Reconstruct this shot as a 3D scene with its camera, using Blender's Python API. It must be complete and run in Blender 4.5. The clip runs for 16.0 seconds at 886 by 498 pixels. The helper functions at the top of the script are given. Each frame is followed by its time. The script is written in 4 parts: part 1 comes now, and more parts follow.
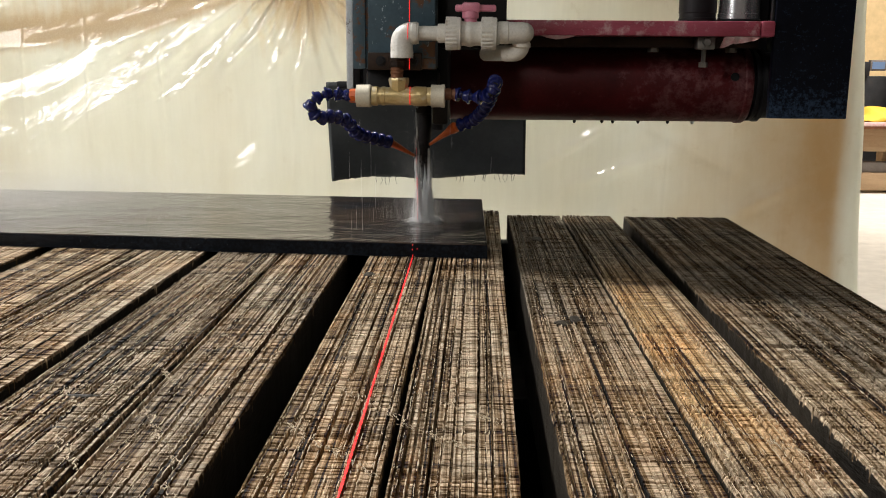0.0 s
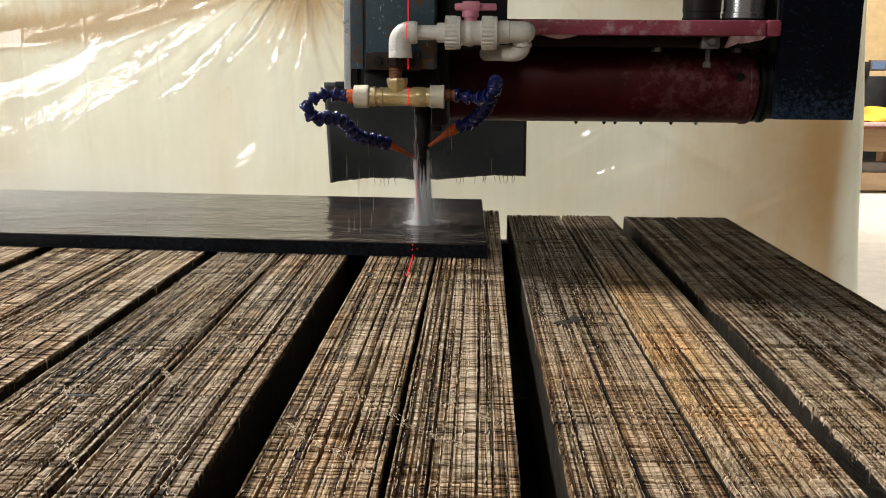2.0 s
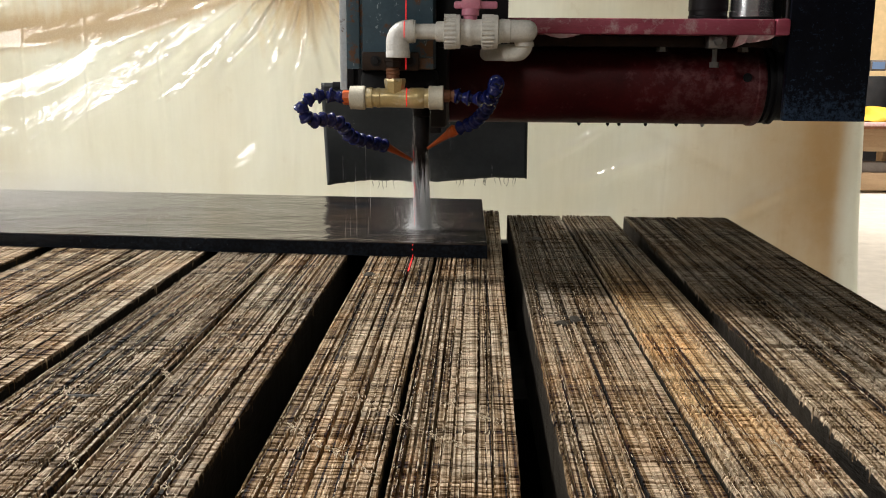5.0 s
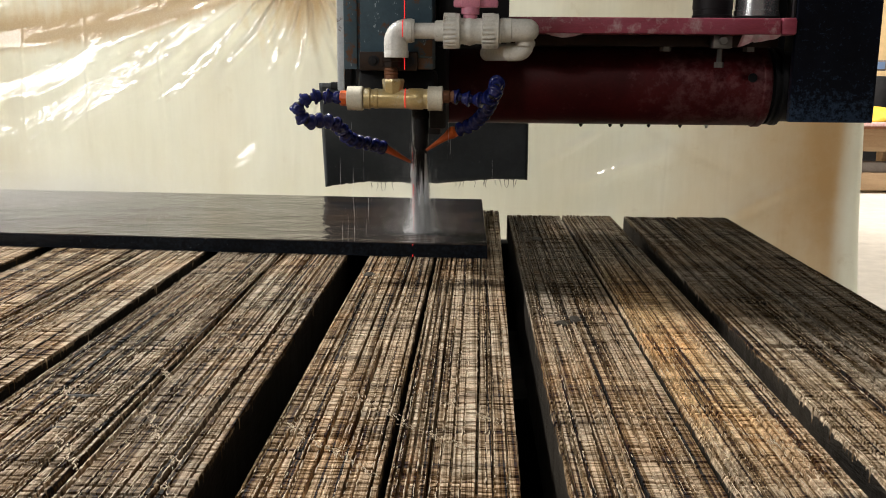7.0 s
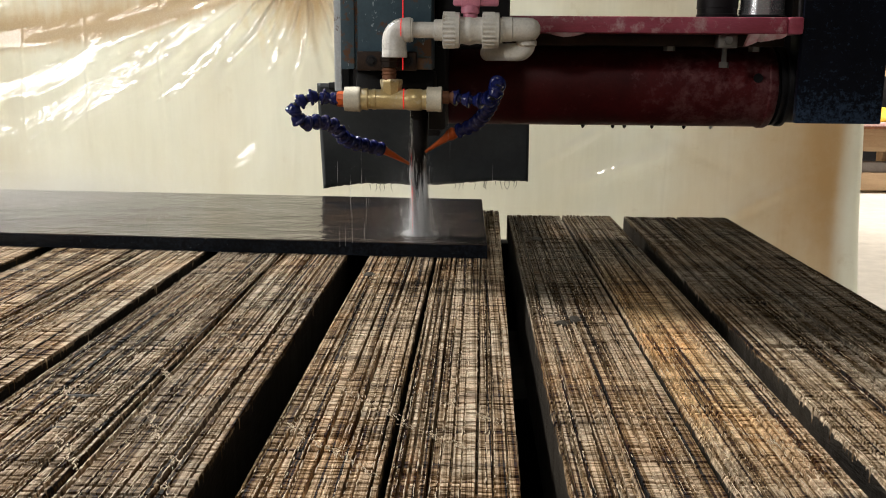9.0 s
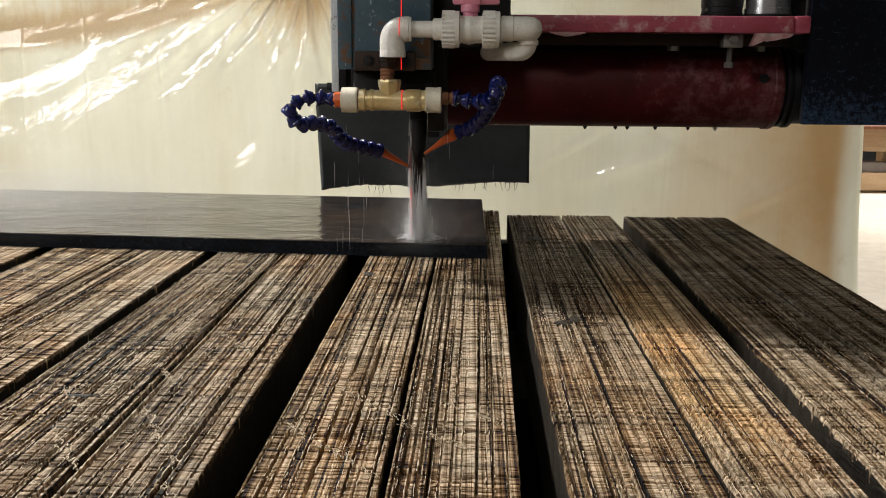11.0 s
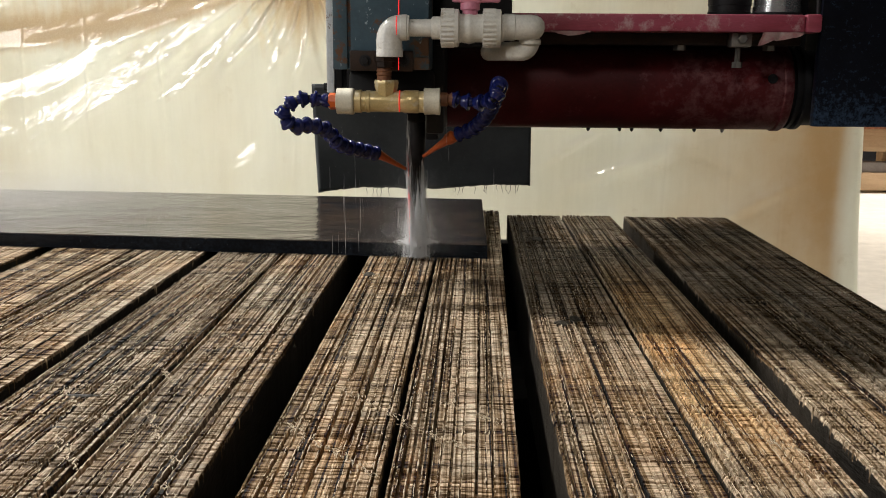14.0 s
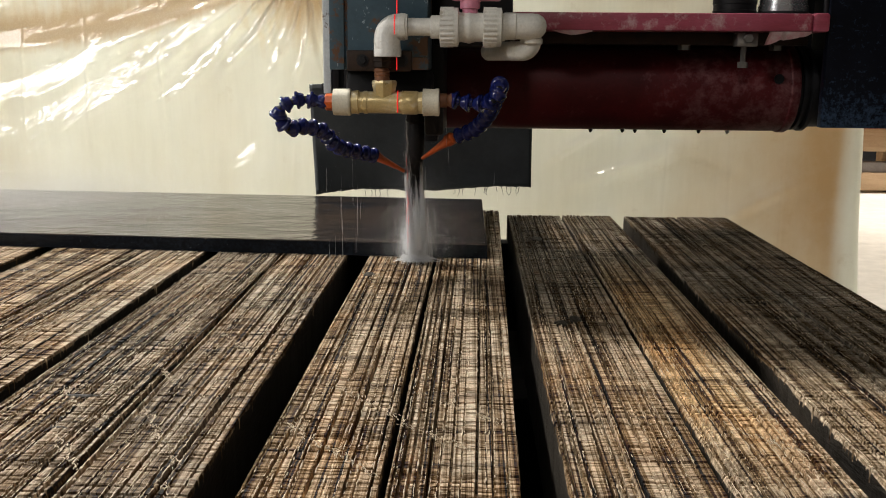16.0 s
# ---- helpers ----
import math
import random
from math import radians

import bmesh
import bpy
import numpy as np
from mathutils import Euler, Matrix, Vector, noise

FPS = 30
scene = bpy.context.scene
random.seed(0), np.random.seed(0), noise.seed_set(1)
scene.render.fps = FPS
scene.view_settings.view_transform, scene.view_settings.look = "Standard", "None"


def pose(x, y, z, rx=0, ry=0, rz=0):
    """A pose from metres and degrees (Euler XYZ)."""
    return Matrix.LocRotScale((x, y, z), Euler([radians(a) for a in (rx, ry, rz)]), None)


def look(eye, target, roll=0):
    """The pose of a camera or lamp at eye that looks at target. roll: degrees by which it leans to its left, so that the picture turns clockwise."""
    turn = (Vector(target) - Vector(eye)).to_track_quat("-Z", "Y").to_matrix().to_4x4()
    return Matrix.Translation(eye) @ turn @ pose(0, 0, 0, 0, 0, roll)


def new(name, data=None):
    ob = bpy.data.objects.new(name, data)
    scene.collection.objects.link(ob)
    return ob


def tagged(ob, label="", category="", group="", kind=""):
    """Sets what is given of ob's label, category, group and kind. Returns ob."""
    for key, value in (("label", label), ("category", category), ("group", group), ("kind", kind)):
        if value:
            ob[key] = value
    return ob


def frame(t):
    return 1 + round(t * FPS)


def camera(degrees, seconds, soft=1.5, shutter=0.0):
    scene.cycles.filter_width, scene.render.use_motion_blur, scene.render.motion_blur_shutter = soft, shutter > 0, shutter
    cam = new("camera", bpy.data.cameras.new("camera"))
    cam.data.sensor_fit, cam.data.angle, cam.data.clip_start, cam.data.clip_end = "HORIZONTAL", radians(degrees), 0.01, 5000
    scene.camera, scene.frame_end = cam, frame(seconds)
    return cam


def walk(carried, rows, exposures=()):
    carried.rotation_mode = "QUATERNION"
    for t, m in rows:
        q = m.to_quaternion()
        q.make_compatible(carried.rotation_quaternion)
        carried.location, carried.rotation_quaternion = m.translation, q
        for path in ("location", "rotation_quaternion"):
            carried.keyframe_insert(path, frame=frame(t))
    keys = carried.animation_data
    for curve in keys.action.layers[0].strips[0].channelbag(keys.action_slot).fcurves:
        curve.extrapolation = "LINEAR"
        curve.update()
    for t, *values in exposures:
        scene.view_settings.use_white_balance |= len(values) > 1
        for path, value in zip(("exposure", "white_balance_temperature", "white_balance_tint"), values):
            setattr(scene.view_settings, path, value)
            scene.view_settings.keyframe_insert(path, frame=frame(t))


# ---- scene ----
# World: x to the right along the machine's bridge, y away from the camera, z = 0 on top of the timber table.
cam = camera(51.0, 16.0, soft=1.0)
CAM = Matrix(((0.999488, -0.013748, 0.02888, 0.0), (0.031008, 0.19499, -0.980315, 0.0),
              (0.007846, 0.980709, 0.195316, 0.39705), (0, 0, 0, 1)))
walk(cam, [(0.0, CAM), (16.0, CAM)])

FLOOR = -0.85
SPEED = 0.0201          # metres a second, the head's travel towards the camera

# ---- light ----
world = bpy.data.worlds.new("world")
scene.world = world
world.use_nodes = True
world.node_tree.nodes["Background"].inputs[0].default_value = (1.0, 0.93, 0.82, 1)
world.node_tree.nodes["Background"].inputs[1].default_value = 0.05


def area_lamp(name, eye, target, sx, sy, power, colour, spread=180):
    data = bpy.data.lights.new(name, "AREA")
    data.shape, data.size, data.size_y = "RECTANGLE", sx, sy
    data.energy, data.color, data.spread = power, colour, radians(spread)
    ob = new(name, data)
    ob.matrix_world = look(eye, target)
    return tagged(ob, kind="structure")


area_lamp("bay_lamp", (-1.15, -3.2, 3.7), (0.0, 2.2, 0.0), 0.6, 0.6, 52, (1.0, 0.96, 0.89))
# unseen lamp, added for glints on the curtain and some light from the left
area_lamp("left_sheen_lamp", (-4.6, -1.2, 1.9), (-0.9, 3.4, 0.3), 1.5, 1.0, 92, (1.0, 0.98, 0.95))
# unseen overhead panel, added to whiten the far floor and back wall
area_lamp("far_floor_lamp", (5.0, 8.2, 3.9), (4.3, 9.2, -0.3), 3.0, 3.0, 360, (1.0, 0.95, 0.88), 120)
# unseen panel behind the film, added so that it glows through
area_lamp("curtain_backlight", (-2.1, 6.2, 1.8), (-0.4, 3.5, 0.3), 2.5, 2.5, 296, (1.0, 0.98, 0.93), 110)
area_lamp("roof_daylight", (-2.6, 3.1, 3.6), (0.2, -0.3, 0.0), 0.36, 0.36, 147, (1.0, 0.97, 0.93), 110)
scene.view_settings.exposure = 0.0


# ---- materials ----
def nodes_of(name):
    m = bpy.data.materials.new(name)
    m.use_nodes = True
    nt = m.node_tree
    return m, nt, nt.nodes["Principled BSDF"]


def noise_fac(nt, scale, stretch=(1, 1, 1), detail=5, rough=0.6, coord="Object", shift=True, spin=(0, 0, 0), twist=0.0):
    """A noise socket on the thing's own coordinates, in metres, moved by the object's random number."""
    tc = nt.nodes.new("ShaderNodeTexCoord")
    mp = nt.nodes.new("ShaderNodeMapping")
    mp.inputs["Scale"].default_value = stretch
    mp.inputs["Rotation"].default_value = spin
    nt.links.new(tc.outputs[coord], mp.inputs["Vector"])
    if shift:
        oi = nt.nodes.new("ShaderNodeObjectInfo")
        mul = nt.nodes.new("ShaderNodeMath")
        mul.operation = "MULTIPLY"
        mul.inputs[1].default_value = 37.0
        nt.links.new(oi.outputs["Random"], mul.inputs[0])
        nt.links.new(mul.outputs[0], mp.inputs["Location"])
    n = nt.nodes.new("ShaderNodeTexNoise")
    n.inputs["Scale"].default_value = scale
    n.inputs["Detail"].default_value = detail
    n.inputs["Distortion"].default_value = twist
    n.inputs["Roughness"].default_value = rough
    nt.links.new(mp.outputs["Vector"], n.inputs["Vector"])
    return n.outputs["Fac"]


def ramp(nt, fac, stops):
    r = nt.nodes.new("ShaderNodeValToRGB")
    el = r.color_ramp.elements
    while len(el) < len(stops):
        el.new(0.5)
    for e, (p, c) in zip(el, stops):
        e.position = p
        e.color = (c, c, c, 1) if isinstance(c, (int, float)) else (*c, 1)
    nt.links.new(fac, r.inputs["Fac"])
    return r.outputs["Color"]


def mix(nt, fac, a, b, mode="MIX"):
    m = nt.nodes.new("ShaderNodeMix")
    m.data_type, m.blend_type = "RGBA", mode
    for sock, v in ((m.inputs[0], fac), (m.inputs[6], a), (m.inputs[7], b)):
        if isinstance(v, (int, float)):
            sock.default_value = v
        elif isinstance(v, tuple):
            sock.default_value = (*v, 1)
        else:
            nt.links.new(v, sock)
    return m.outputs[2]


def math2(nt, op, a, b):
    m = nt.nodes.new("ShaderNodeMath")
    m.operation = op
    for sock, v in zip(m.inputs, (a, b)):
        if isinstance(v, (int, float)):
            sock.default_value = v
        else:
            nt.links.new(v, sock)
    return m.outputs[0]


def bump(nt, bsdf, height, strength, dist):
    b = nt.nodes.new("ShaderNodeBump")
    b.inputs["Strength"].default_value = strength
    b.inputs["Distance"].default_value = dist
    nt.links.new(height, b.inputs["Height"])
    nt.links.new(b.outputs["Normal"], bsdf.inputs["Normal"])


def surface(name, c1, c2, rough=(0.4, 0.6), metal=0.0, scale=18.0, bump_h=0.0006, spots=None, spot_at=(0.6, 0.68), spot_scale=30.0,
            stretch=(1, 1, 1), spec=0.5, flecks=None):
    """Two tones of a colour, fine relief, and spots of rust, dirt or bare metal."""
    m, nt, p = nodes_of(name)
    big = noise_fac(nt, scale, stretch)
    col = mix(nt, ramp(nt, big, [(0.3, 0.0), (0.7, 1.0)]), c1, c2)
    fine = noise_fac(nt, scale * 14, stretch, detail=3)
    col = mix(nt, 0.35, col, ramp(nt, fine, [(0.25, 0.45), (0.7, 1.0)]), "MULTIPLY")
    if spots:
        s = ramp(nt, noise_fac(nt, spot_scale, detail=8, rough=0.7), [(spot_at[0], 0.0), (spot_at[1], 1.0)])
        col = mix(nt, s, col, spots)
    if flecks:
        f = ramp(nt, noise_fac(nt, 130, (1, 1, 0.45), detail=3), [(0.655, 0.0), (0.69, 1.0)])
        col = mix(nt, f, col, flecks)
    nt.links.new(col, p.inputs["Base Color"])
    nt.links.new(ramp(nt, big, [(0.2, rough[0]), (0.8, rough[1])]), p.inputs["Roughness"])
    p.inputs["Metallic"].default_value = metal
    p.inputs["Specular IOR Level"].default_value = spec
    if bump_h:
        bump(nt, p, fine, 0.6, bump_h)
    return m


def timber_material():
    m, nt, p = nodes_of("sawn_timber")
    along = noise_fac(nt, 1.0, (240, 1.4, 30), detail=4, rough=0.65)
    across = noise_fac(nt, 1.0, (9, 260, 30), detail=5, rough=0.7)
    band = noise_fac(nt, 1.0, (4, 42, 10), detail=3, rough=0.6)
    patch = noise_fac(nt, 5.0, (1.6, 0.8, 1), detail=6)
    grit = noise_fac(nt, 420, detail=4, rough=0.7)
    col = ramp(nt, along, [(0.36, (0.06, 0.047, 0.038)), (0.47, (0.25, 0.205, 0.155)), (0.58, (0.60, 0.52, 0.42))])
    weave = ramp(nt, across, [(0.36, 0.03), (0.48, 0.42), (0.60, 0.97)])
    col = mix(nt, 0.42, col, weave, "OVERLAY")
    cell = noise_fac(nt, 1.0, (34, 95, 20), detail=2, rough=0.5)
    col = mix(nt, 0.4, col, ramp(nt, cell, [(0.36, 0.22), (0.50, 0.75), (0.62, 1.0)]), "MULTIPLY")
    # old grey bands, then brown and golden patches
    col = mix(nt, ramp(nt, band, [(0.50, 0.0), (0.64, 0.75)]), col, mix(nt, 1.0, col, (0.42, 0.43, 0.46), "MULTIPLY"))
    col = mix(nt, ramp(nt, patch, [(0.44, 0.0), (0.68, 0.75)]), col, mix(nt, 1.0, col, (1.02, 0.86, 0.72), "MULTIPLY"))
    oi = nt.nodes.new("ShaderNodeObjectInfo")
    tone = ramp(nt, oi.outputs["Random"], [(0.0, (0.85, 0.85, 0.86)), (1.0, (1.06, 1.0, 0.93))])
    col = mix(nt, 1.0, col, tone, "MULTIPLY")
    col = mix(nt, 0.5, col, ramp(nt, grit, [(0.32, 0.3), (0.6, 1.0)]), "MULTIPLY")
    bc = nt.nodes.new("ShaderNodeBrightContrast")
    bc.inputs["Bright"].default_value = 0.052
    bc.inputs["Contrast"].default_value = 0.27
    nt.links.new(col, bc.inputs["Color"])
    col = bc.outputs["Color"]
    # soaked wood with part of the head's shadow painted in: the far ends, and the outer timber for most of its length
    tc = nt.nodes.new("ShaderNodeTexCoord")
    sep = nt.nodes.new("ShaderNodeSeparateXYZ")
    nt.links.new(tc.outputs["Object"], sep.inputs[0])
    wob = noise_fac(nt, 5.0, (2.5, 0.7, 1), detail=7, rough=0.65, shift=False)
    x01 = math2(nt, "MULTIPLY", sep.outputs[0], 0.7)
    soak_shade = ramp(nt, x01, [(0.475, 0.99), (0.482, 0.50), (0.585, 0.53), (0.60, 0.68), (0.68, 0.66), (0.715, 0.52), (0.76, 0.40), (0.80, 0.30), (0.92, 0.22)])
    near = math2(nt, "ADD", math2(nt, "SUBTRACT", sep.outputs[1], math2(nt, "MULTIPLY", soak_shade, 2.0)), math2(nt, "MULTIPLY", wob, 0.35))
    # one mask for the damp and for the painted share of the head's shadow
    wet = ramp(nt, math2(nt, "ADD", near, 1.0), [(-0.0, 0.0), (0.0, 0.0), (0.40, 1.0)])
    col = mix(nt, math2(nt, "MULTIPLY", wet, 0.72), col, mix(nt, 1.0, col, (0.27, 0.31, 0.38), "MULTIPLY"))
    # fresher golden wood on one timber where a cut took the top off
    gold = math2(nt, "MULTIPLY", ramp(nt, x01, [(0.592, 0.0), (0.602, 0.9), (0.64, 0.8), (0.68, 0.1)]), math2(nt, "SUBTRACT", 1.0, wet))
    gold = math2(nt, "MULTIPLY", gold, ramp(nt, math2(nt, "ADD", math2(nt, "ADD", sep.outputs[1], 0.55), math2(nt, "MULTIPLY", wob, 0.5)), [(0.22, 0.0), (0.45, 1.0)]))
    col = mix(nt, gold, col, mix(nt, 1.0, col, (1.36, 1.16, 0.82), "MULTIPLY"))
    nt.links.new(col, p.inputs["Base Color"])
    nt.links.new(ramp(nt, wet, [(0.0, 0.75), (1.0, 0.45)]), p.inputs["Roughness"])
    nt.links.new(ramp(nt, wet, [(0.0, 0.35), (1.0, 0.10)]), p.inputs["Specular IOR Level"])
    h = math2(nt, "ADD", math2(nt, "ADD", along, across), math2(nt, "MULTIPLY", grit, 0.6))
    bump(nt, p, h, 0.9, 0.0018)
    return m


def granite_material():
    m, nt, p = nodes_of("wet_black_granite")
    speck = noise_fac(nt, 600, detail=2)
    big = noise_fac(nt, 30, detail=6)
    col = mix(nt, ramp(nt, speck, [(0.55, 0.0), (0.7, 1.0)]), (0.010, 0.011, 0.013), (0.035, 0.04, 0.05))
    col = mix(nt, 0.5, col, ramp(nt, big, [(0.3, (0.008, 0.009, 0.011)), (0.75, (0.022, 0.026, 0.034))]))
    # milky stone slurry carried by the water
    slurry = ramp(nt, noise_fac(nt, 1.0, (5, 9, 5), detail=5, shift=False, twist=0.8), [(0.38, 0.08), (0.68, 0.6)])
    col = mix(nt, slurry, col, (0.085, 0.055, 0.034))
    nt.links.new(col, p.inputs["Base Color"])
    p.inputs["Roughness"].default_value = 0.10
    p.inputs["Specular IOR Level"].default_value = 0.165
    # a thin running film of water: ripples lengthways over finer wind-like ones
    r1 = noise_fac(nt, 1.0, (16, 26, 13), detail=3, rough=0.45, shift=False, spin=(0, 0, 0.35), twist=1.0)
    r2 = noise_fac(nt, 1.0, (60, 90, 70), detail=2, shift=False, spin=(0, 0, -0.3))
    calm = ramp(nt, noise_fac(nt, 4.0, (1, 2, 1), detail=3, shift=False), [(0.42, 0.10), (0.60, 1.0)])
    bump(nt, p, math2(nt, "MULTIPLY", math2(nt, "ADD", r1, math2(nt, "MULTIPLY", r2, 0.10)), calm), 0.8, 0.0034)
    return m


def sawn_stone_material():
    m, nt, p = nodes_of("sawn_granite_edge")
    a = noise_fac(nt, 120, detail=6, rough=0.7)
    b = noise_fac(nt, 14, detail=4)
    col = mix(nt, ramp(nt, a, [(0.4, 0.0), (0.75, 1.0)]), (0.005, 0.006, 0.008), (0.020, 0.026, 0.038))
    col = mix(nt, 0.6, col, ramp(nt, b, [(0.35, 0.25), (0.65, 1.0)]), "MULTIPLY")
    nt.links.new(col, p.inputs["Base Color"])
    p.inputs["Roughness"].default_value = 0.5
    p.inputs["Specular IOR Level"].default_value = 0.08
    bump(nt, p, a, 0.8, 0.001)
    return m


def slant_noise(nt, size, lean, detail=3, rough=0.5, twist=0.0):
    """Noise whose lumps are size metres long, across and deep, leaning by lean degrees in the sheet's plane."""
    tc = nt.nodes.new("ShaderNodeTexCoord")
    mp = nt.nodes.new("ShaderNodeMapping")
    mp.vector_type = "TEXTURE"
    mp.inputs["Scale"].default_value = (size[0], 1.0, size[1])
    mp.inputs["Rotation"].default_value = (0, -radians(lean), 0)
    nt.links.new(tc.outputs["Object"], mp.inputs["Vector"])
    n = nt.nodes.new("ShaderNodeTexNoise")
    n.inputs["Scale"].default_value = 1.0
    n.inputs["Detail"].default_value = detail
    n.inputs["Roughness"].default_value = rough
    n.inputs["Distortion"].default_value = twist
    nt.links.new(mp.outputs["Vector"], n.inputs["Vector"])
    return n.outputs["Fac"]


def held(nt, name):
    """A number that the mesh holds for each of its points."""
    a = nt.nodes.new("ShaderNodeAttribute")
    a.attribute_name = name
    return a.outputs["Fac"]


def sheet_material(name, c1, c2, see):
    """Cloudy builder's film: half the light goes through, with a broken sheen on its crinkles, brown dirt, and the
    machine's shade painted in.
    """
    m, nt, p = nodes_of(name)
    stain = noise_fac(nt, 3.0, (1, 1, 0.5), detail=6, shift=False)
    grime = noise_fac(nt, 9.0, detail=8, rough=0.7, shift=False)
    runs = noise_fac(nt, 1.0, (38, 10, 3.5), detail=5, rough=0.6, shift=False)
    fine = noise_fac(nt, 150.0, detail=3, shift=False)
    col = mix(nt, ramp(nt, stain, [(0.35, 0.0), (0.7, 1.0)]), c1, c2)
    col = mix(nt, 0.10, col, ramp(nt, runs, [(0.35, 0.6), (0.6, 1.0)]), "MULTIPLY")
    col = mix(nt, ramp(nt, grime, [(0.60, 0.0), (0.74, 0.30)]), col, (0.50, 0.43, 0.32))
    # brown dirt caught above the sagging fold, where it has run down in drips
    dirt = held(nt, "dirt")
    edge = math2(nt, "ADD", math2(nt, "MULTIPLY", dirt, 0.75), math2(nt, "ADD", math2(nt, "MULTIPLY", runs, 0.55), math2(nt, "MULTIPLY", grime, 0.35)))
    much = math2(nt, "MULTIPLY", ramp(nt, edge, [(0.66, 0.0), (1.06, 0.85)]), ramp(nt, dirt, [(0.02, 0.0), (0.2, 1.0)]))
    much = math2(nt, "MULTIPLY", much, ramp(nt, fine, [(0.30, 0.8), (0.55, 1.0)]))
    col = mix(nt, much, col, (0.54, 0.44, 0.30))
    # the machine's shade on this side is put in as a brown tint, up to the bright hem
    panel_shade = math2(nt, "ADD", held(nt, "panel_shade"), math2(nt, "MULTIPLY", math2(nt, "SUBTRACT", math2(nt, "ADD", math2(nt, "MULTIPLY", stain, 0.6), math2(nt, "MULTIPLY", grime, 0.4)), 0.5), math2(nt, "ADD", math2(nt, "MULTIPLY", held(nt, "panel_shade"), 1.6), 0.3)))
    col = mix(nt, ramp(nt, panel_shade, [(0.02, 0.0), (0.90, 0.80)]), col, (0.54, 0.385, 0.195))
    nt.links.new(col, p.inputs["Base Color"])
    p.inputs["Roughness"].default_value = 0.6
    p.inputs["Specular IOR Level"].default_value = 0.1
    w1 = slant_noise(nt, (0.42, 0.12), 22, 2)
    w2 = slant_noise(nt, (0.15, 0.040), 30, 3, 0.5, 0.7)
    w3 = slant_noise(nt, (0.04, 0.05), -50, 3, 0.5, 0.8)
    bump(nt, p, math2(nt, "ADD", w1, math2(nt, "MULTIPLY", w2, 0.25)), 0.5, 0.02)
    gl = nt.nodes.new("ShaderNodeBsdfGlossy")
    gl.inputs["Roughness"].default_value = 0.06
    slack = held(nt, "slack")
    where = math2(nt, "MULTIPLY", slack, ramp(nt, slant_noise(nt, (0.3, 0.12), 25, 2), [(0.36, 0.35), (0.58, 1.0)]))
    crinkle = math2(nt, "MULTIPLY", math2(nt, "ADD", math2(nt, "MULTIPLY", w2, 0.55), math2(nt, "MULTIPLY", w3, 0.16)), where)
    bump(nt, gl, math2(nt, "ADD", math2(nt, "MULTIPLY", w1, math2(nt, "ADD", math2(nt, "MULTIPLY", slack, 0.9), 0.3)), crinkle), 1.0, 0.022)
    tl = nt.nodes.new("ShaderNodeBsdfTranslucent")
    nt.links.new(col, tl.inputs["Color"])
    mx0 = nt.nodes.new("ShaderNodeMixShader")
    mx0.inputs[0].default_value = see
    nt.links.new(p.outputs[0], mx0.inputs[1])
    nt.links.new(tl.outputs[0], mx0.inputs[2])
    mx = nt.nodes.new("ShaderNodeMixShader")
    nt.links.new(ramp(nt, math2(nt, "ADD", much, math2(nt, "MULTIPLY", panel_shade, 0.8)), [(0.0, 0.105), (0.7, 0.03)]), mx.inputs[0])
    nt.links.new(mx0.outputs[0], mx.inputs[1])
    nt.links.new(gl.outputs[0], mx.inputs[2])
    nt.links.new(mx.outputs[0], nt.nodes["Material Output"].inputs["Surface"])
    return m


def water_material():
    m, nt, p = nodes_of("white_water")
    p.inputs["Base Color"].default_value = (0.86, 0.87, 0.88, 1)
    p.inputs["Roughness"].default_value = 0.2
    tl = nt.nodes.new("ShaderNodeBsdfTranslucent")
    tl.inputs["Color"].default_value = (0.9, 0.91, 0.92, 1)
    mx = nt.nodes.new("ShaderNodeMixShader")
    mx.inputs[0].default_value = 0.5
    nt.links.new(p.outputs[0], mx.inputs[1])
    nt.links.new(tl.outputs[0], mx.inputs[2])
    nt.links.new(mx.outputs[0], nt.nodes["Material Output"].inputs["Surface"])
    return m


def laser_material():
    m, nt, p = nodes_of("laser_red")
    p.inputs["Base Color"].default_value = (0.5, 0.02, 0.02, 1)
    p.inputs["Emission Color"].default_value = (1.0, 0.03, 0.03, 1)
    p.inputs["Emission Strength"].default_value = 0.9
    return m


def screen_material():
    m, nt, p = nodes_of("lit_screen")
    p.inputs["Base Color"].default_value = (0.05, 0.08, 0.14, 1)
    p.inputs["Emission Color"].default_value = (0.3, 0.45, 0.7, 1)
    p.inputs["Emission Strength"].default_value = 0.25
    return m


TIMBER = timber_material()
GRANITE = granite_material()
STONE_EDGE = sawn_stone_material()
SHEET = sheet_material("cream_plastic_sheet", (0.82, 0.815, 0.745), (0.77, 0.745, 0.65), 0.42)
WATER = water_material()
LASER = laser_material()
SCREEN = screen_material()
BLUE = surface("chipped_blue_paint", (0.045, 0.085, 0.115), (0.070, 0.120, 0.155), (0.35, 0.55), 0.0, 9, 0.0008, (0.13, 0.062, 0.032), (0.54, 0.585), 15, flecks=(0.30, 0.37, 0.42))
PALE_BLUE = surface("scraped_blue_steel", (0.62, 0.68, 0.71), (0.72, 0.76, 0.78), (0.35, 0.55), 0.0, 14, 0.0005, (0.10, 0.05, 0.03), (0.6, 0.66), 30)
BLACK = surface("black_steel", (0.006, 0.006, 0.007), (0.016, 0.016, 0.018), (0.45, 0.65), 0.0, 12, 0.0005, spec=0.25)
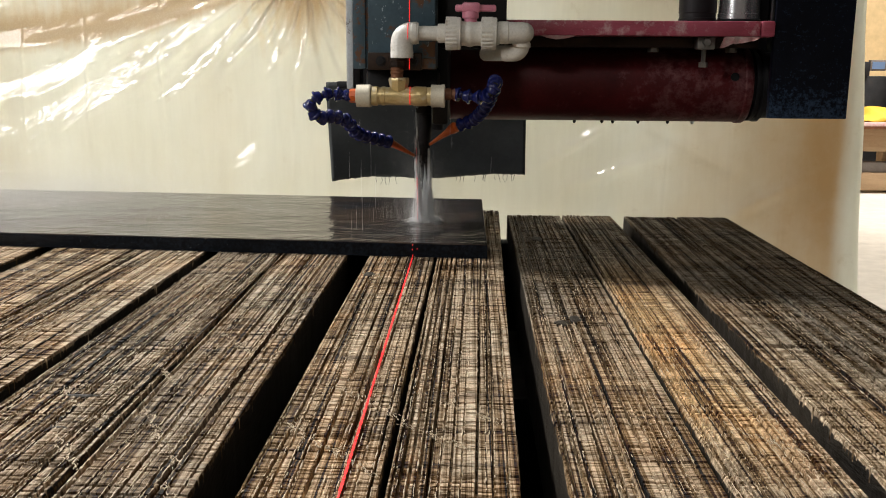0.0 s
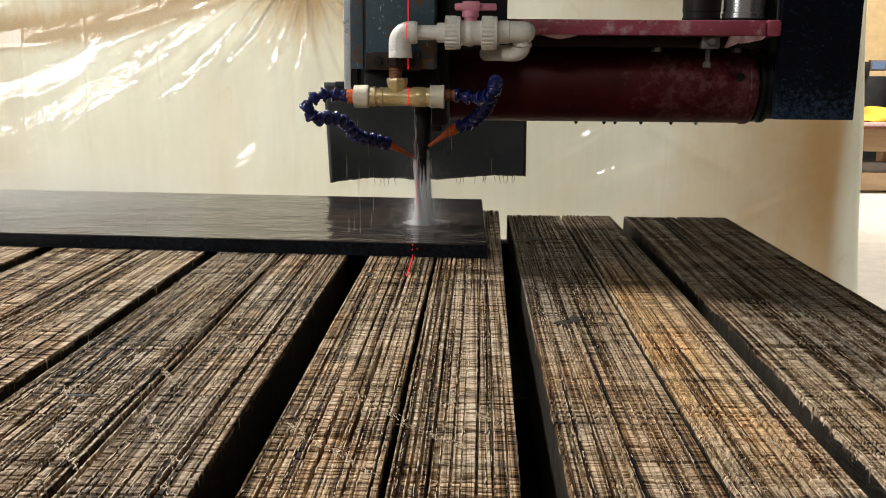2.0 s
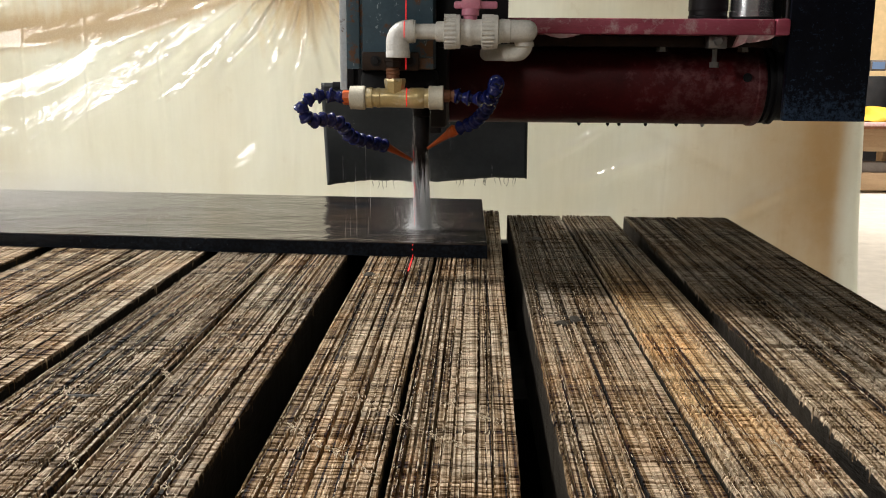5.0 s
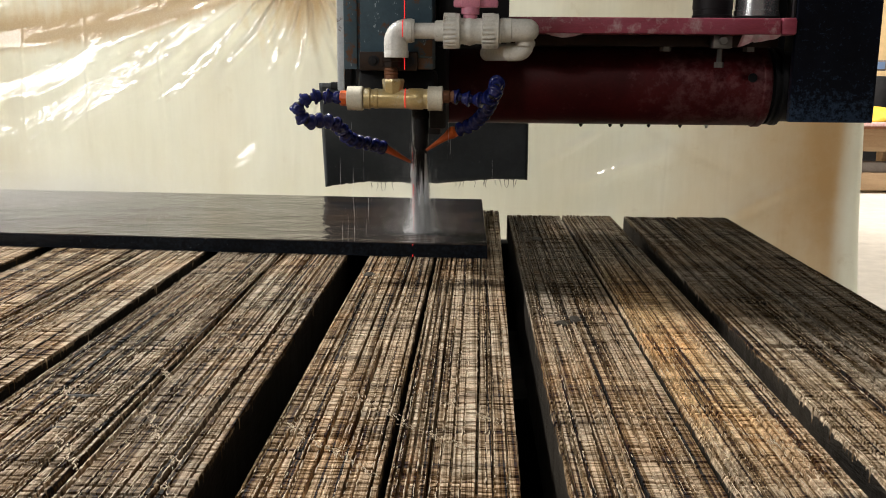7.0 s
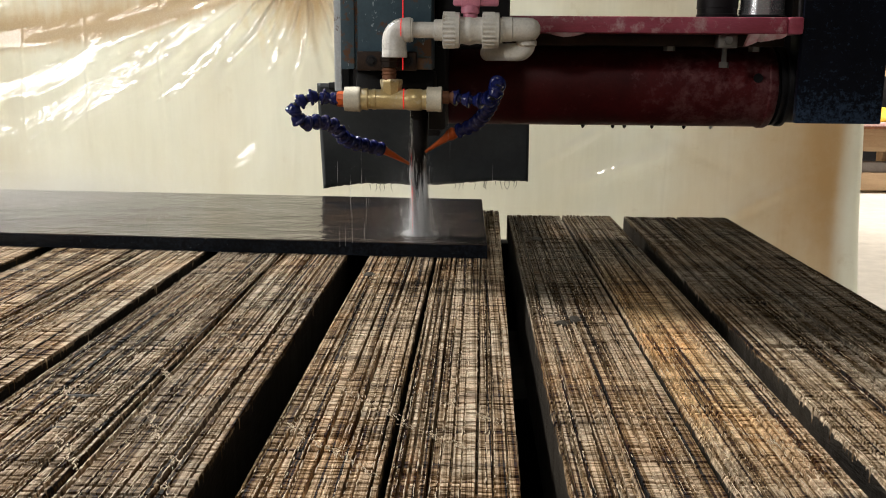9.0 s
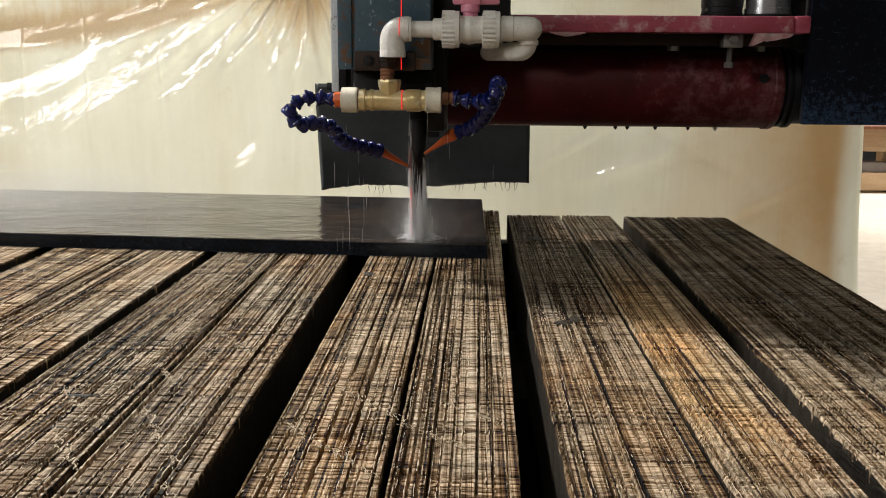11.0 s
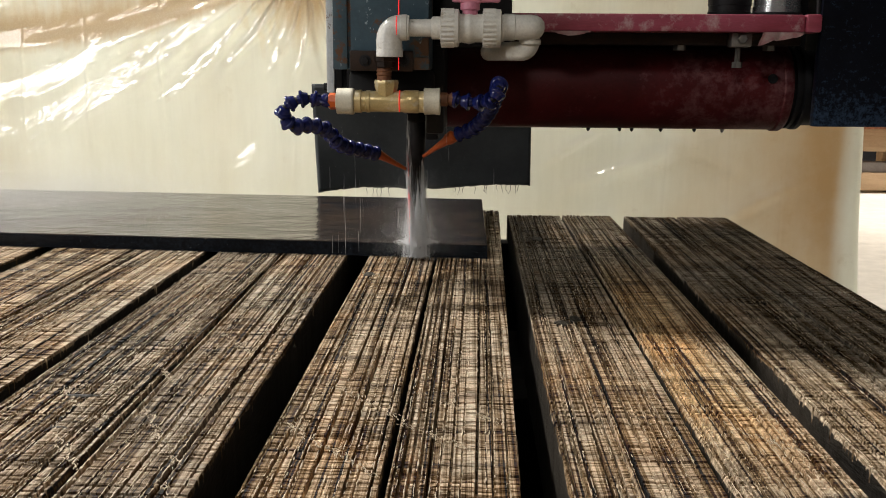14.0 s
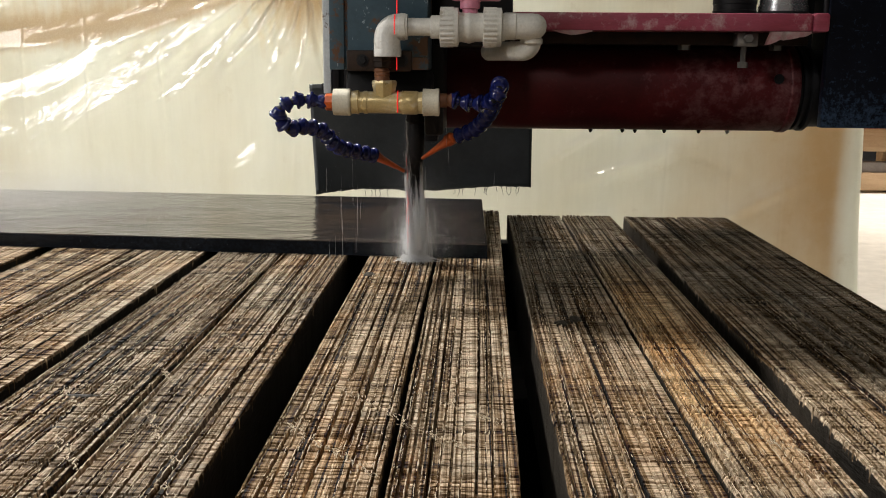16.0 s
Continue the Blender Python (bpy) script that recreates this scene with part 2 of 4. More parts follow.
DARK_RUST = surface("dark_rusty_steel", (0.018, 0.011, 0.008), (0.045, 0.024, 0.014), (0.5, 0.7), 0.2, 40, 0.001, spec=0.3)
RUBBER = surface("wet_black_rubber", (0.026, 0.030, 0.033), (0.048, 0.054, 0.056), (0.3, 0.5), 0.0, 6, 0.0008, spec=0.45)


def worn_material(name, c1, c2, wear, axis, stops, scale, where, rough=(0.35, 0.6), strength=0.6, spec=0.4):
    """Paint with wear that gathers along one side: axis 0 or 2 of the thing's own space, in metres, weighed by stops."""
    m, nt, p = nodes_of(name)
    big = noise_fac(nt, 9)
    fine = noise_fac(nt, 160, detail=3)
    col = mix(nt, ramp(nt, big, [(0.3, 0.0), (0.7, 1.0)]), c1, c2)
    col = mix(nt, 0.4, col, ramp(nt, fine, [(0.25, 0.4), (0.7, 1.0)]), "MULTIPLY")
    tc = nt.nodes.new("ShaderNodeTexCoord")
    sep = nt.nodes.new("ShaderNodeSeparateXYZ")
    nt.links.new(tc.outputs["Object"], sep.inputs[0])
    amount = ramp(nt, math2(nt, "ADD", sep.outputs[axis], 0.1), stops)
    n = noise_fac(nt, scale, detail=9, rough=0.72)
    edge = math2(nt, "ADD", n, math2(nt, "MULTIPLY", amount, 0.2))
    mask = ramp(nt, edge, [(where - 0.02, 0.0), (where + 0.14, strength)])
    nt.links.new(mix(nt, mask, col, wear), p.inputs["Base Color"])
    nt.links.new(ramp(nt, mask, [(0.0, rough[0]), (1.0, rough[1])]), p.inputs["Roughness"])
    p.inputs["Specular IOR Level"].default_value = spec
    bump(nt, p, math2(nt, "ADD", fine, mask), 0.5, 0.0006)
    return m


# real wear to the right, its paler tone also painting the light falling there
RED = worn_material("worn_dark_red_paint", (0.060, 0.005, 0.007), (0.105, 0.009, 0.012), (0.20, 0.085, 0.09), 0, [(0.56, 0.0), (0.68, 0.75), (0.78, 0.6), (0.86, 0.9)], 34, 0.61, rough=(0.5, 0.7), spec=0.25)
NAVY = worn_material("navy_black_painted_steel", (0.0032, 0.0040, 0.0075), (0.0060, 0.0080, 0.015), (0.05, 0.085, 0.15), 2, [(0.08, 1.0), (0.11, 0.8), (0.15, 0.3), (0.20, 0.0)], 120, 0.60, strength=0.55, spec=0.08)
PLATE_RED = surface("faded_pink_red_paint", (0.22, 0.016, 0.034), (0.42, 0.085, 0.135), (0.35, 0.6), 0.0, 20, 0.0012, (0.50, 0.32, 0.33), (0.53, 0.66), 26, stretch=(0.3, 1, 1))
# brown stain, with the shade of the gaps put into the colour
TIMBER_SIDE = surface("stained_shaded_timber_side", (0.009, 0.007, 0.005), (0.032, 0.024, 0.015), (0.5, 0.75), 0.0, 16, 0.004, stretch=(1, 0.3, 1), spec=0.3)
FIBRE = surface("torn_wood_fibre", (0.70, 0.60, 0.45), (0.52, 0.41, 0.28), (0.6, 0.8), 0.0, 60, 0.0)
PVC = surface("white_pvc", (0.80, 0.79, 0.75), (0.70, 0.68, 0.61), (0.3, 0.45), 0.0, 16, 0.0003, (0.36, 0.30, 0.20), (0.58, 0.75), 40)
PINK = surface("pink_plastic", (0.72, 0.27, 0.36), (0.62, 0.22, 0.32), (0.35, 0.5), 0.0, 20, 0.0002)
BRASS = surface("tarnished_brass", (0.60, 0.44, 0.17), (0.70, 0.57, 0.32), (0.22, 0.42), 0.3, 22, 0.0004, (0.66, 0.58, 0.40), (0.52, 0.64), 40)
LIMED = surface("limescaled_coupling", (0.66, 0.60, 0.46), (0.74, 0.70, 0.58), (0.4, 0.6), 0.1, 24, 0.0004, (0.40, 0.28, 0.12), (0.56, 0.66), 45)
RUSTY = surface("rusty_copper", (0.30, 0.13, 0.06), (0.16, 0.07, 0.04), (0.5, 0.7), 0.3, 40, 0.0008)
HOSE_BLUE = surface("blue_hose_plastic", (0.006, 0.010, 0.075), (0.012, 0.020, 0.14), (0.15, 0.28), 0.0, 40, 0.0003, (0.20, 0.24, 0.42), (0.66, 0.74), 90)
ORANGE = surface("orange_plastic", (0.70, 0.13, 0.02), (0.55, 0.10, 0.015), (0.28, 0.42), 0.0, 30, 0.0003)
CHROME = surface("brushed_steel", (0.62, 0.63, 0.65), (0.72, 0.73, 0.74), (0.16, 0.3), 0.85, 12, 0.0002, stretch=(1, 1, 0.1))
STEEL = surface("dull_steel", (0.20, 0.19, 0.18), (0.32, 0.30, 0.28), (0.35, 0.5), 0.8, 40, 0.0004, (0.14, 0.07, 0.04), (0.62, 0.7), 60)
PEELED = surface("peeled_pale_paint", (0.70, 0.60, 0.56), (0.60, 0.24, 0.25), (0.6, 0.8), 0.0, 60, 0.0006)
CONCRETE = surface("pale_concrete_floor", (0.52, 0.47, 0.40), (0.62, 0.57, 0.50), (0.5, 0.75), 0.0, 0.7, 0.002, (0.36, 0.31, 0.25), (0.6, 0.75), 1.3)
WALL = surface("ochre_painted_wall", (0.62, 0.44, 0.22), (0.66, 0.49, 0.27), (0.7, 0.85), 0.0, 1.0, 0.002)
HALL = surface("grey_hall_wall", (0.16, 0.15, 0.14), (0.21, 0.20, 0.18), (0.7, 0.85), 0.0, 0.8, 0.002)
RACK_WOOD = surface("weathered_bench_wood", (0.30, 0.19, 0.10), (0.42, 0.29, 0.17), (0.6, 0.8), 0.0, 3, 0.002, stretch=(1, 8, 8))
GREY_BEAM = surface("grey_beam", (0.10, 0.085, 0.075), (0.15, 0.125, 0.11), (0.6, 0.8), 0.0, 4, 0.001)
YELLOW = surface("yellow_tarpaulin", (0.50, 0.30, 0.012), (0.58, 0.38, 0.03), (0.7, 0.85), 0.0, 6, 0.002)
GREY_POST = surface("grey_painted_post", (0.24, 0.24, 0.24), (0.32, 0.32, 0.31), (0.5, 0.7), 0.0, 4, 0.001)


# ---- mesh helpers ----
BASES = {}


def thing(name, base, label, category, group="", kind=""):
    ob = new(name)
    ob.empty_display_size = 0.05
    ob.location = base
    BASES[ob.name] = Vector(base)
    return tagged(ob, label, category, group, kind)


def part(name, bm, material, parent, label="", smooth=True, kind=""):
    """Links a bmesh in world coordinates as one mesh under a thing or under a part."""
    base = BASES[parent.name] if parent else Vector((0, 0, 0))
    if base.length:
        bmesh.ops.translate(bm, verts=bm.verts, vec=-base)
    me = bpy.data.meshes.new(name)
    bm.to_mesh(me)
    bm.free()
    me.materials.append(material)
    if smooth:
        me.polygons.foreach_set("use_smooth", [True] * len(me.polygons))
        me.set_sharp_from_angle(angle=radians(38))
    ob = new(name, me)
    if parent:
        ob.parent = parent
        BASES[ob.name] = base
    return tagged(ob, label, kind=kind)


def box(x0, x1, y0, y1, z0, z1, bev=0.002, bm=None, seg=2):
    bm = bm or bmesh.new()
    m = Matrix.Translation(((x0 + x1) / 2, (y0 + y1) / 2, (z0 + z1) / 2)) @ Matrix.Diagonal((x1 - x0, y1 - y0, z1 - z0, 1))
    made = bmesh.ops.create_cube(bm, size=1, matrix=m)
    if bev:
        vs = set(made["verts"])
        edges = [e for e in bm.edges if e.verts[0] in vs and e.verts[1] in vs]
        bmesh.ops.bevel(bm, geom=edges, offset=bev, segments=seg, affect="EDGES", profile=0.5)
    return bm


def lathe(origin, axis, profile, seg=28, bm=None, ridges=0, ridge=0.0):
    """Turns a profile of (distance along the axis, radius) round the axis; ridges make a grip on the wide rings."""
    bm = bm or bmesh.new()
    turn = Vector(axis).to_track_quat("Z", "Y").to_matrix()
    o = Vector(origin)
    rings = []
    for d, r, *grip in profile:
        ring = []
        for i in range(seg):
            a = 2 * math.pi * i / seg
            rr = r + (ridge if grip and grip[0] and (i * ridges // seg * 2 + (2 * i * ridges // seg)) % 2 else 0)
            ring.append(bm.verts.new(o + turn @ Vector((rr * math.cos(a), rr * math.sin(a), d))))
        rings.append(ring)
    for a, b in zip(rings, rings[1:]):
        for i in range(seg):
            bm.faces.new((a[i], a[(i + 1) % seg], b[(i + 1) % seg], b[i]))
    bm.faces.new(list(reversed(rings[0])))
    bm.faces.new(rings[-1])
    return bm


def sweep(points, radius, seg=16, bm=None):
    """A tube along points; radius a number or one for each point."""
    bm = bm or bmesh.new()
    pts = [Vector(p) for p in points]
    rs = radius if isinstance(radius, (list, tuple)) else [radius] * len(pts)
    rings, ref = [], None
    for i, p in enumerate(pts):
        d = (pts[min(i + 1, len(pts) - 1)] - pts[max(i - 1, 0)]).normalized()
        if ref is None:
            ref = d.orthogonal().normalized()
        ref = (ref - d * ref.dot(d)).normalized()
        side = d.cross(ref)
        rings.append([bm.verts.new(p + rs[i] * (math.cos(2 * math.pi * k / seg) * ref + math.sin(2 * math.pi * k / seg) * side)) for k in range(seg)])
    for a, b in zip(rings, rings[1:]):
        for k in range(seg):
            bm.faces.new((a[k], a[(k + 1) % seg], b[(k + 1) % seg], b[k]))
    bm.faces.new(list(reversed(rings[0])))
    bm.faces.new(rings[-1])
    return bm


def arc(centre, u, v, r, a0, a1, n=8):
    c, u, v = Vector(centre), Vector(u), Vector(v)
    return [c + r * (math.cos(radians(a0 + (a1 - a0) * i / n)) * u + math.sin(radians(a0 + (a1 - a0) * i / n)) * v) for i in range(n + 1)]


def spline(points, step):
    """Evenly spaced points and directions on a smooth curve through points."""
    p = [Vector(q) for q in points]
    fine = []
    for i in range(len(p) - 1):
        a, b, c, d = p[max(i - 1, 0)], p[i], p[i + 1], p[min(i + 2, len(p) - 1)]
        for k in range(16):
            t = k / 16
            fine.append(0.5 * (2 * b + (c - a) * t + (2 * a - 5 * b + 4 * c - d) * t * t + (3 * b - a - 3 * c + d) * t ** 3))
    fine.append(p[-1])
    out, gone, want = [], 0.0, 0.0
    for a, b in zip(fine, fine[1:]):
        n = (b - a).length
        while want <= gone + n and n > 0:
            out.append((a.lerp(b, (want - gone) / n), (b - a).normalized()))
            want += step
        gone += n
    return out


def grid_mesh(name, co, nu, nv, material, smooth=True):
    """A sheet from an array of nu x nv points."""
    idx = np.arange(nu * nv).reshape(nu, nv)
    q = np.stack([idx[:-1, :-1], idx[1:, :-1], idx[1:, 1:], idx[:-1, 1:]], -1).reshape(-1, 4)
    me = bpy.data.meshes.new(name)
    me.from_pydata(co.reshape(-1, 3).tolist(), [], q.tolist())
    me.materials.append(material)
    if smooth:
        me.polygons.foreach_set("use_smooth", [True] * len(me.polygons))
    return me


def slivers(name, mid, wide, parent, label, material=None, under=None, base=None):
    """Thin three-sided threads: mid is threads x knots x 3, wide the radius at each knot; one mesh."""
    n, k = mid.shape[:2]
    way = mid[:, -1] - mid[:, 0]
    flat = np.abs(way[:, 1]) > np.abs(way[:, 2])
    up = np.array([(math.cos(a), math.sin(a), 0) for a in (0.3, 2.4, 4.5)])
    lie = up[:, [0, 2, 1]]
    ring = np.where(flat[:, None, None], lie[None], up[None])
    co = mid[:, :, None, :] + wide[:, :, None, None] * ring[:, None]
    first = np.arange(n)[:, None, None, None] * (k * 3)
    a = np.arange(k - 1)[None, :, None, None] * 3
    q = np.arange(3)
    quad = np.stack([q, (q + 1) % 3, (q + 1) % 3 + 3, q + 3], -1)[None, None]
    faces = (first + a + quad).reshape(-1, 4)
    me = bpy.data.meshes.new(name)
    off = base if base is not None else np.array(BASES[parent.name]) if parent else np.zeros(3)
    me.from_pydata((co.reshape(-1, 3) - off).tolist(), [], faces.tolist())
    me.materials.append(material or WATER)
    ob = new(name, me)
    if parent or under:
        ob.parent = under or parent
    return tagged(ob, label, kind="stuff")


# ---- the hall ----
def hall():
    def slab_of(name, b, mat, label, cat):
        tagged(part(name, b, mat, None, smooth=False), label, cat, kind="structure")
    slab_of("floor", box(-6.2, 8.2, -6.2, 12.2, FLOOR - 0.2, FLOOR, 0), CONCRETE, "pale worn concrete workshop floor", "floor")
    slab_of("wall_back", box(-6.0, 8.0, 12.0, 12.2, FLOOR, 4.4, 0), WALL, "ochre painted workshop wall far behind", "wall")
    slab_of("wall_front", box(-6.0, 8.0, -6.2, -6.0, FLOOR, 4.4, 0), HALL, "plain grey workshop wall", "wall")
    slab_of("wall_west", box(-6.2, -6.0, -6.2, 12.2, FLOOR, 4.4, 0), HALL, "plain grey workshop wall", "wall")
    slab_of("wall_east", box(8.0, 8.2, -6.2, 12.2, FLOOR, 4.4, 0), HALL, "plain grey workshop wall", "wall")
    slab_of("ceiling", box(-6.2, 8.2, -6.2, 12.2, 4.4, 4.6, 0), HALL, "plain grey workshop ceiling", "ceiling")


hall()


# ---- plastic curtain behind the machine ----
def curtain():
    xs = np.concatenate([np.linspace(-3.2, -1.9, 40), np.linspace(-1.895, 1.41, 640)])
    zs = np.concatenate([np.linspace(FLOOR + 0.01, -0.46, 20), np.linspace(-0.455, 0.70, 230), np.linspace(0.72, 2.3, 50)])
    nu, nv = len(xs), len(zs)
    u = xs[:, None] + np.zeros((1, nv))
    v = zs[None, :] + np.zeros((nu, 1))
    gx, gz = -0.60, 0.74                       # where the film is gathered up and tied
    ang = np.arctan2(v - gz, u - gx)
    dist = np.hypot(u - gx, v - gz)
    y = np.zeros_like(u)
    rng = np.random.RandomState(5)
    # tight pleats that fan out below the gather, dying away downwards
    for k in range(34):
        a = rng.uniform(-2.75, -0.75)
        w = rng.uniform(0.025, 0.060)
        h = rng.uniform(0.006, 0.018)
        reach = rng.uniform(0.16, 0.42)
        bend = a + 0.10 * np.sin(dist * rng.uniform(4, 9) + k)
        y += -h * np.exp(-((ang - bend) / w) ** 2) * np.exp(-(dist / reach) ** 2) * np.clip(dist / 0.05, 0, 1)
    # long slack folds running down to the left, where the film sags
    for a, w, h, reach in ((-2.58, 0.085, 0.026, 1.5), (-2.74, 0.055, 0.018, 1.6), (-2.42, 0.06, 0.012, 0.9), (-2.27, 0.04, 0.007, 0.7)):
        bend = a + 0.03 * np.sin(dist * 7 + a * 9)
        y += -h * np.exp(-((ang - bend) / w) ** 2) * np.exp(-(dist / reach) ** 2) * np.clip(dist / 0.15, 0, 1)
    # a belly that sags along one curve up to the gather and catches the dirt
    sag = 0.415 + 0.25 * np.clip((u + 1.75) / 1.15, 0, 1.2) ** 1.7
    on = 1 / (1 + np.exp((u + 0.72) / 0.06))
    y += -0.010 * np.exp(-((v - sag - 0.02) / 0.050) ** 2) * on * np.clip((u + 2.6) / 0.5, 0, 1)
    y += 0.010 * np.sin(u * 3.1 + 0.6) * np.cos(v * 1.3) + 0.004 * np.sin(u * 9.0 + v * 2.0)
    # slight folds on the other side of the machine
    for x0, z0, lean, w, h, long in ((0.55, 0.02, 0.35, 0.03, 0.011, 0.22), (0.80, 0.10, -0.5, 0.025, 0.010, 0.16), (1.05, -0.10, 0.5, 0.03, 0.011, 0.2), (0.40, 0.12, 0.6, 0.02, 0.008, 0.12)):
        across = (v - z0) - lean * (u - x0)
        y += -h * np.exp(-(across / w) ** 2) * np.exp(-((u - x0) / long) ** 2)
    # straight creases from the roll the film came on
    for c in (-1.66, -1.43, -1.14, -0.93, -0.66, 0.33, 0.72, 0.95, 1.15):
        y += -0.0011 * np.exp(-((u - c - 0.006 * np.sin(v * 5 + c * 9)) / 0.004) ** 2)
    # the free side is turned into a hem that stands forward
    rim = 1.345 + 0.03 * v
    y -= 0.020 / (1 + np.exp(-(u - rim) / 0.008))
    y += 0.05 * np.clip((u - 1.375) / 0.035, 0, 1) ** 2
    slope = (0.436 - v).clip(-0.4, 1.3) * 0.0565 + 0.010 + 0.003 * np.sin(v * 9.0)
    x = u + slope * np.clip((u - 1.2) / 0.21, 0, 1)
    me = grid_mesh("curtain", np.stack([x, 3.45 + y, v], -1), nu, nv, SHEET)
    dirt = np.clip((v - sag + 0.03) / 0.10, 0, 1) * on * (0.55 + 0.45 * np.exp(-((v - sag - 0.05) / 0.09) ** 2))
    dirt = np.maximum(dirt * np.clip(1.25 - 0.9 * (v - sag) / 0.3, 0.45, 1), 0.85 * np.exp(-(dist / 0.30) ** 2))
    # painted shade beside the end panel, deeper to the right, stopping at the hem
    panel_shade = np.clip((u - 0.40) / 0.92, 0, 1) ** 2.0 / (1 + np.exp((u - rim + 0.012) / 0.010)) * np.clip(1.0 - 0.35 * (v + 0.1), 0.5, 1)
    # where the film hangs slack enough to crinkle
    slack = 0.10 + 0.95 * np.exp(-((ang + 2.60) / 0.13) ** 2) * np.clip((dist - 0.15) / 0.3, 0, 1) + 0.6 * np.exp(-((ang + 2.36) / 0.06) ** 2) * np.exp(-((dist - 0.40) / 0.22) ** 2)
    slack += 0.8 * np.exp(-((u + 0.80) / 0.09) ** 2 - ((v - 0.06 - 0.7 * (u + 0.8)) / 0.05) ** 2) + 0.45 * np.exp(-(dist / 0.35) ** 2) + 0.35 * np.exp(-((u + 0.62) / 0.10) ** 2 - ((v - 0.25) / 0.25) ** 2)
    slack += 0.65 * np.exp(-((u - 0.75) / 0.4) ** 2 - ((v - 0.02) / 0.14) ** 2)
    for name, values in (("dirt", dirt), ("panel_shade", panel_shade), ("slack", np.clip(slack, 0, 1))):
        me.attributes.new(name, "FLOAT", "POINT").data.foreach_set("value", values.astype(np.float32).ravel())
    ob = tagged(new("plastic_curtain", me), "cream translucent plastic sheet hung in folds behind the machine", "curtain")
    s = ob.modifiers.new("thickness", "SOLIDIFY")
    s.thickness = 0.0008


curtain()


# ---- timber table ----
def waver(rng, at, step, lo, hi):
    """A smooth random line through values every step metres."""
    n = int((at.max() - at.min()) / step) + 3
    return np.interp(at, at.min() + np.arange(n) * step, rng.uniform(lo, hi, n))


def grooves(rng, a, b, pitch, wide, deep):
    """Saw cuts between a and b: centre, width, depth; none overlaps its neighbour."""
    out, x = [], a + 0.004
    while x < b - 0.006:
        strong = rng.rand() < 0.10
        w = rng.uniform(*wide) * (1.6 if strong else 1.0)
        out.append((x + w / 2, w, rng.uniform(*deep) * (1.0 if not strong else 1.5) + (0.0025 if strong else 0.0)))
        x += w + pitch * rng.choice([0.25, 0.5, 0.8, 1.2, 2.0])
    return out


def timber(parent, x0, x1, y0, y1, seed, fine):
    rng = np.random.RandomState(seed)
    (x0, x0f), (x1, x1f) = x0, x1
    gx = grooves(rng, x0, x1, 0.0060 * fine, (0.0019, 0.0046), (0.003, 0.010))
    gy = grooves(rng, y0, y1, 0.0058 * fine, (0.0018, 0.0036), (0.0022, 0.0062))
    # deep saw cuts that run on from timber to timber
    for deepcut in np.concatenate([rng.uniform(y0, y1, 2), np.array([0.80, 0.995, 1.056, 1.325, 1.62, 1.84, 2.1]) + rng.uniform(-0.003, 0.003, 7)]):
        gy = [g for g in gy if abs(g[0] - deepcut) > 0.008] + [(deepcut, 0.0050, 0.012)]
    gy.sort()

    def lines(gs, a, b):
        at, which = [a, a + 0.0016], [-1, -1]
        for i, (c, w, d) in enumerate(gs):
            at += [c - w / 2, c - w * 0.28, c + w * 0.28, c + w / 2]
            which += [-1, i, i, -1]
        return np.array(at + [b - 0.0016, b]), np.array(which + [-1, -1])
    ax, wx = lines(gx, x0, x1)
    ay, wy = lines(gy, y0, y1)
    z = np.zeros((len(ax), len(ay)))
    for i, (c, w, d) in enumerate(gx):
        rows = wx == i
        run = d * np.clip(waver(rng, ay, 0.22, -0.2, 1.9), 0, 1)
        z[rows, :] = np.minimum(z[rows, :], -run)
        k = int(np.argmax(rows))
        for burr in (k - 1, k + 2):
            z[burr, :] += rng.uniform(-0.0006, 0.0013, len(ay)) * (run > 0.001)
    for i, (c, w, d) in enumerate(gy):
        cols = wy == i
        run = d * np.clip(waver(rng, ax, 0.035, -0.45, 1.6) + (0.9 if d > 0.0070 else 0.0), 0, 1)
        z[:, cols] = np.minimum(z[:, cols], -run[:, None])
    z += rng.uniform(-0.0005, 0.0003, z.shape)
    z += waver(rng, ay, 0.3, -0.0015, 0.001)[None, :]
    wear = waver(rng, ay, 0.02, 0.0, 0.005)
    z[0] -= 0.002 + wear
    z[-1] -= 0.002 + wear[::-1]
    z[:, 0] -= 0.003
    z[:, -1] -= 0.003
    xx = np.repeat(ax[:, None], len(ay), 1)
    xx[0] += waver(rng, ay, 0.015, -0.0004, 0.0014)
    xx[-1] += waver(rng, ay, 0.015, -0.0014, 0.0004)
    yy = np.repeat(ay[None, :], len(ax), 0)
    yy[:, -1] += waver(rng, ax, 0.012, -0.008, 0.004)
    f = (yy - y0) / (y1 - y0)
    s = (xx - x0) / (x1 - x0)
    xx = (x0 + (x0f - x0) * f) * (1 - s) + (x1 + (x1f - x1) * f) * s
    top = np.stack([xx, yy, z], -1)
    nx, ny = len(ax), len(ay)
    idx = np.arange(nx * ny).reshape(nx, ny)
    quads = np.stack([idx[:-1, :-1], idx[1:, :-1], idx[1:, 1:], idx[:-1, 1:]], -1).reshape(-1, 4)
    rim = np.concatenate([idx[:, 0], idx[-1, 1:], idx[-2::-1, -1], idx[0, -2:0:-1]])
    low = top.reshape(-1, 3)[rim].copy()
    low[:, 2] = -0.14
    n0, m = nx * ny, len(rim)
    nxt = (np.arange(m) + 1) % m
    skirt = np.stack([rim, n0 + np.arange(m), n0 + nxt, rim[nxt]], -1)
    me = bpy.data.meshes.new("timber")
    base = np.array(BASES[parent.name])
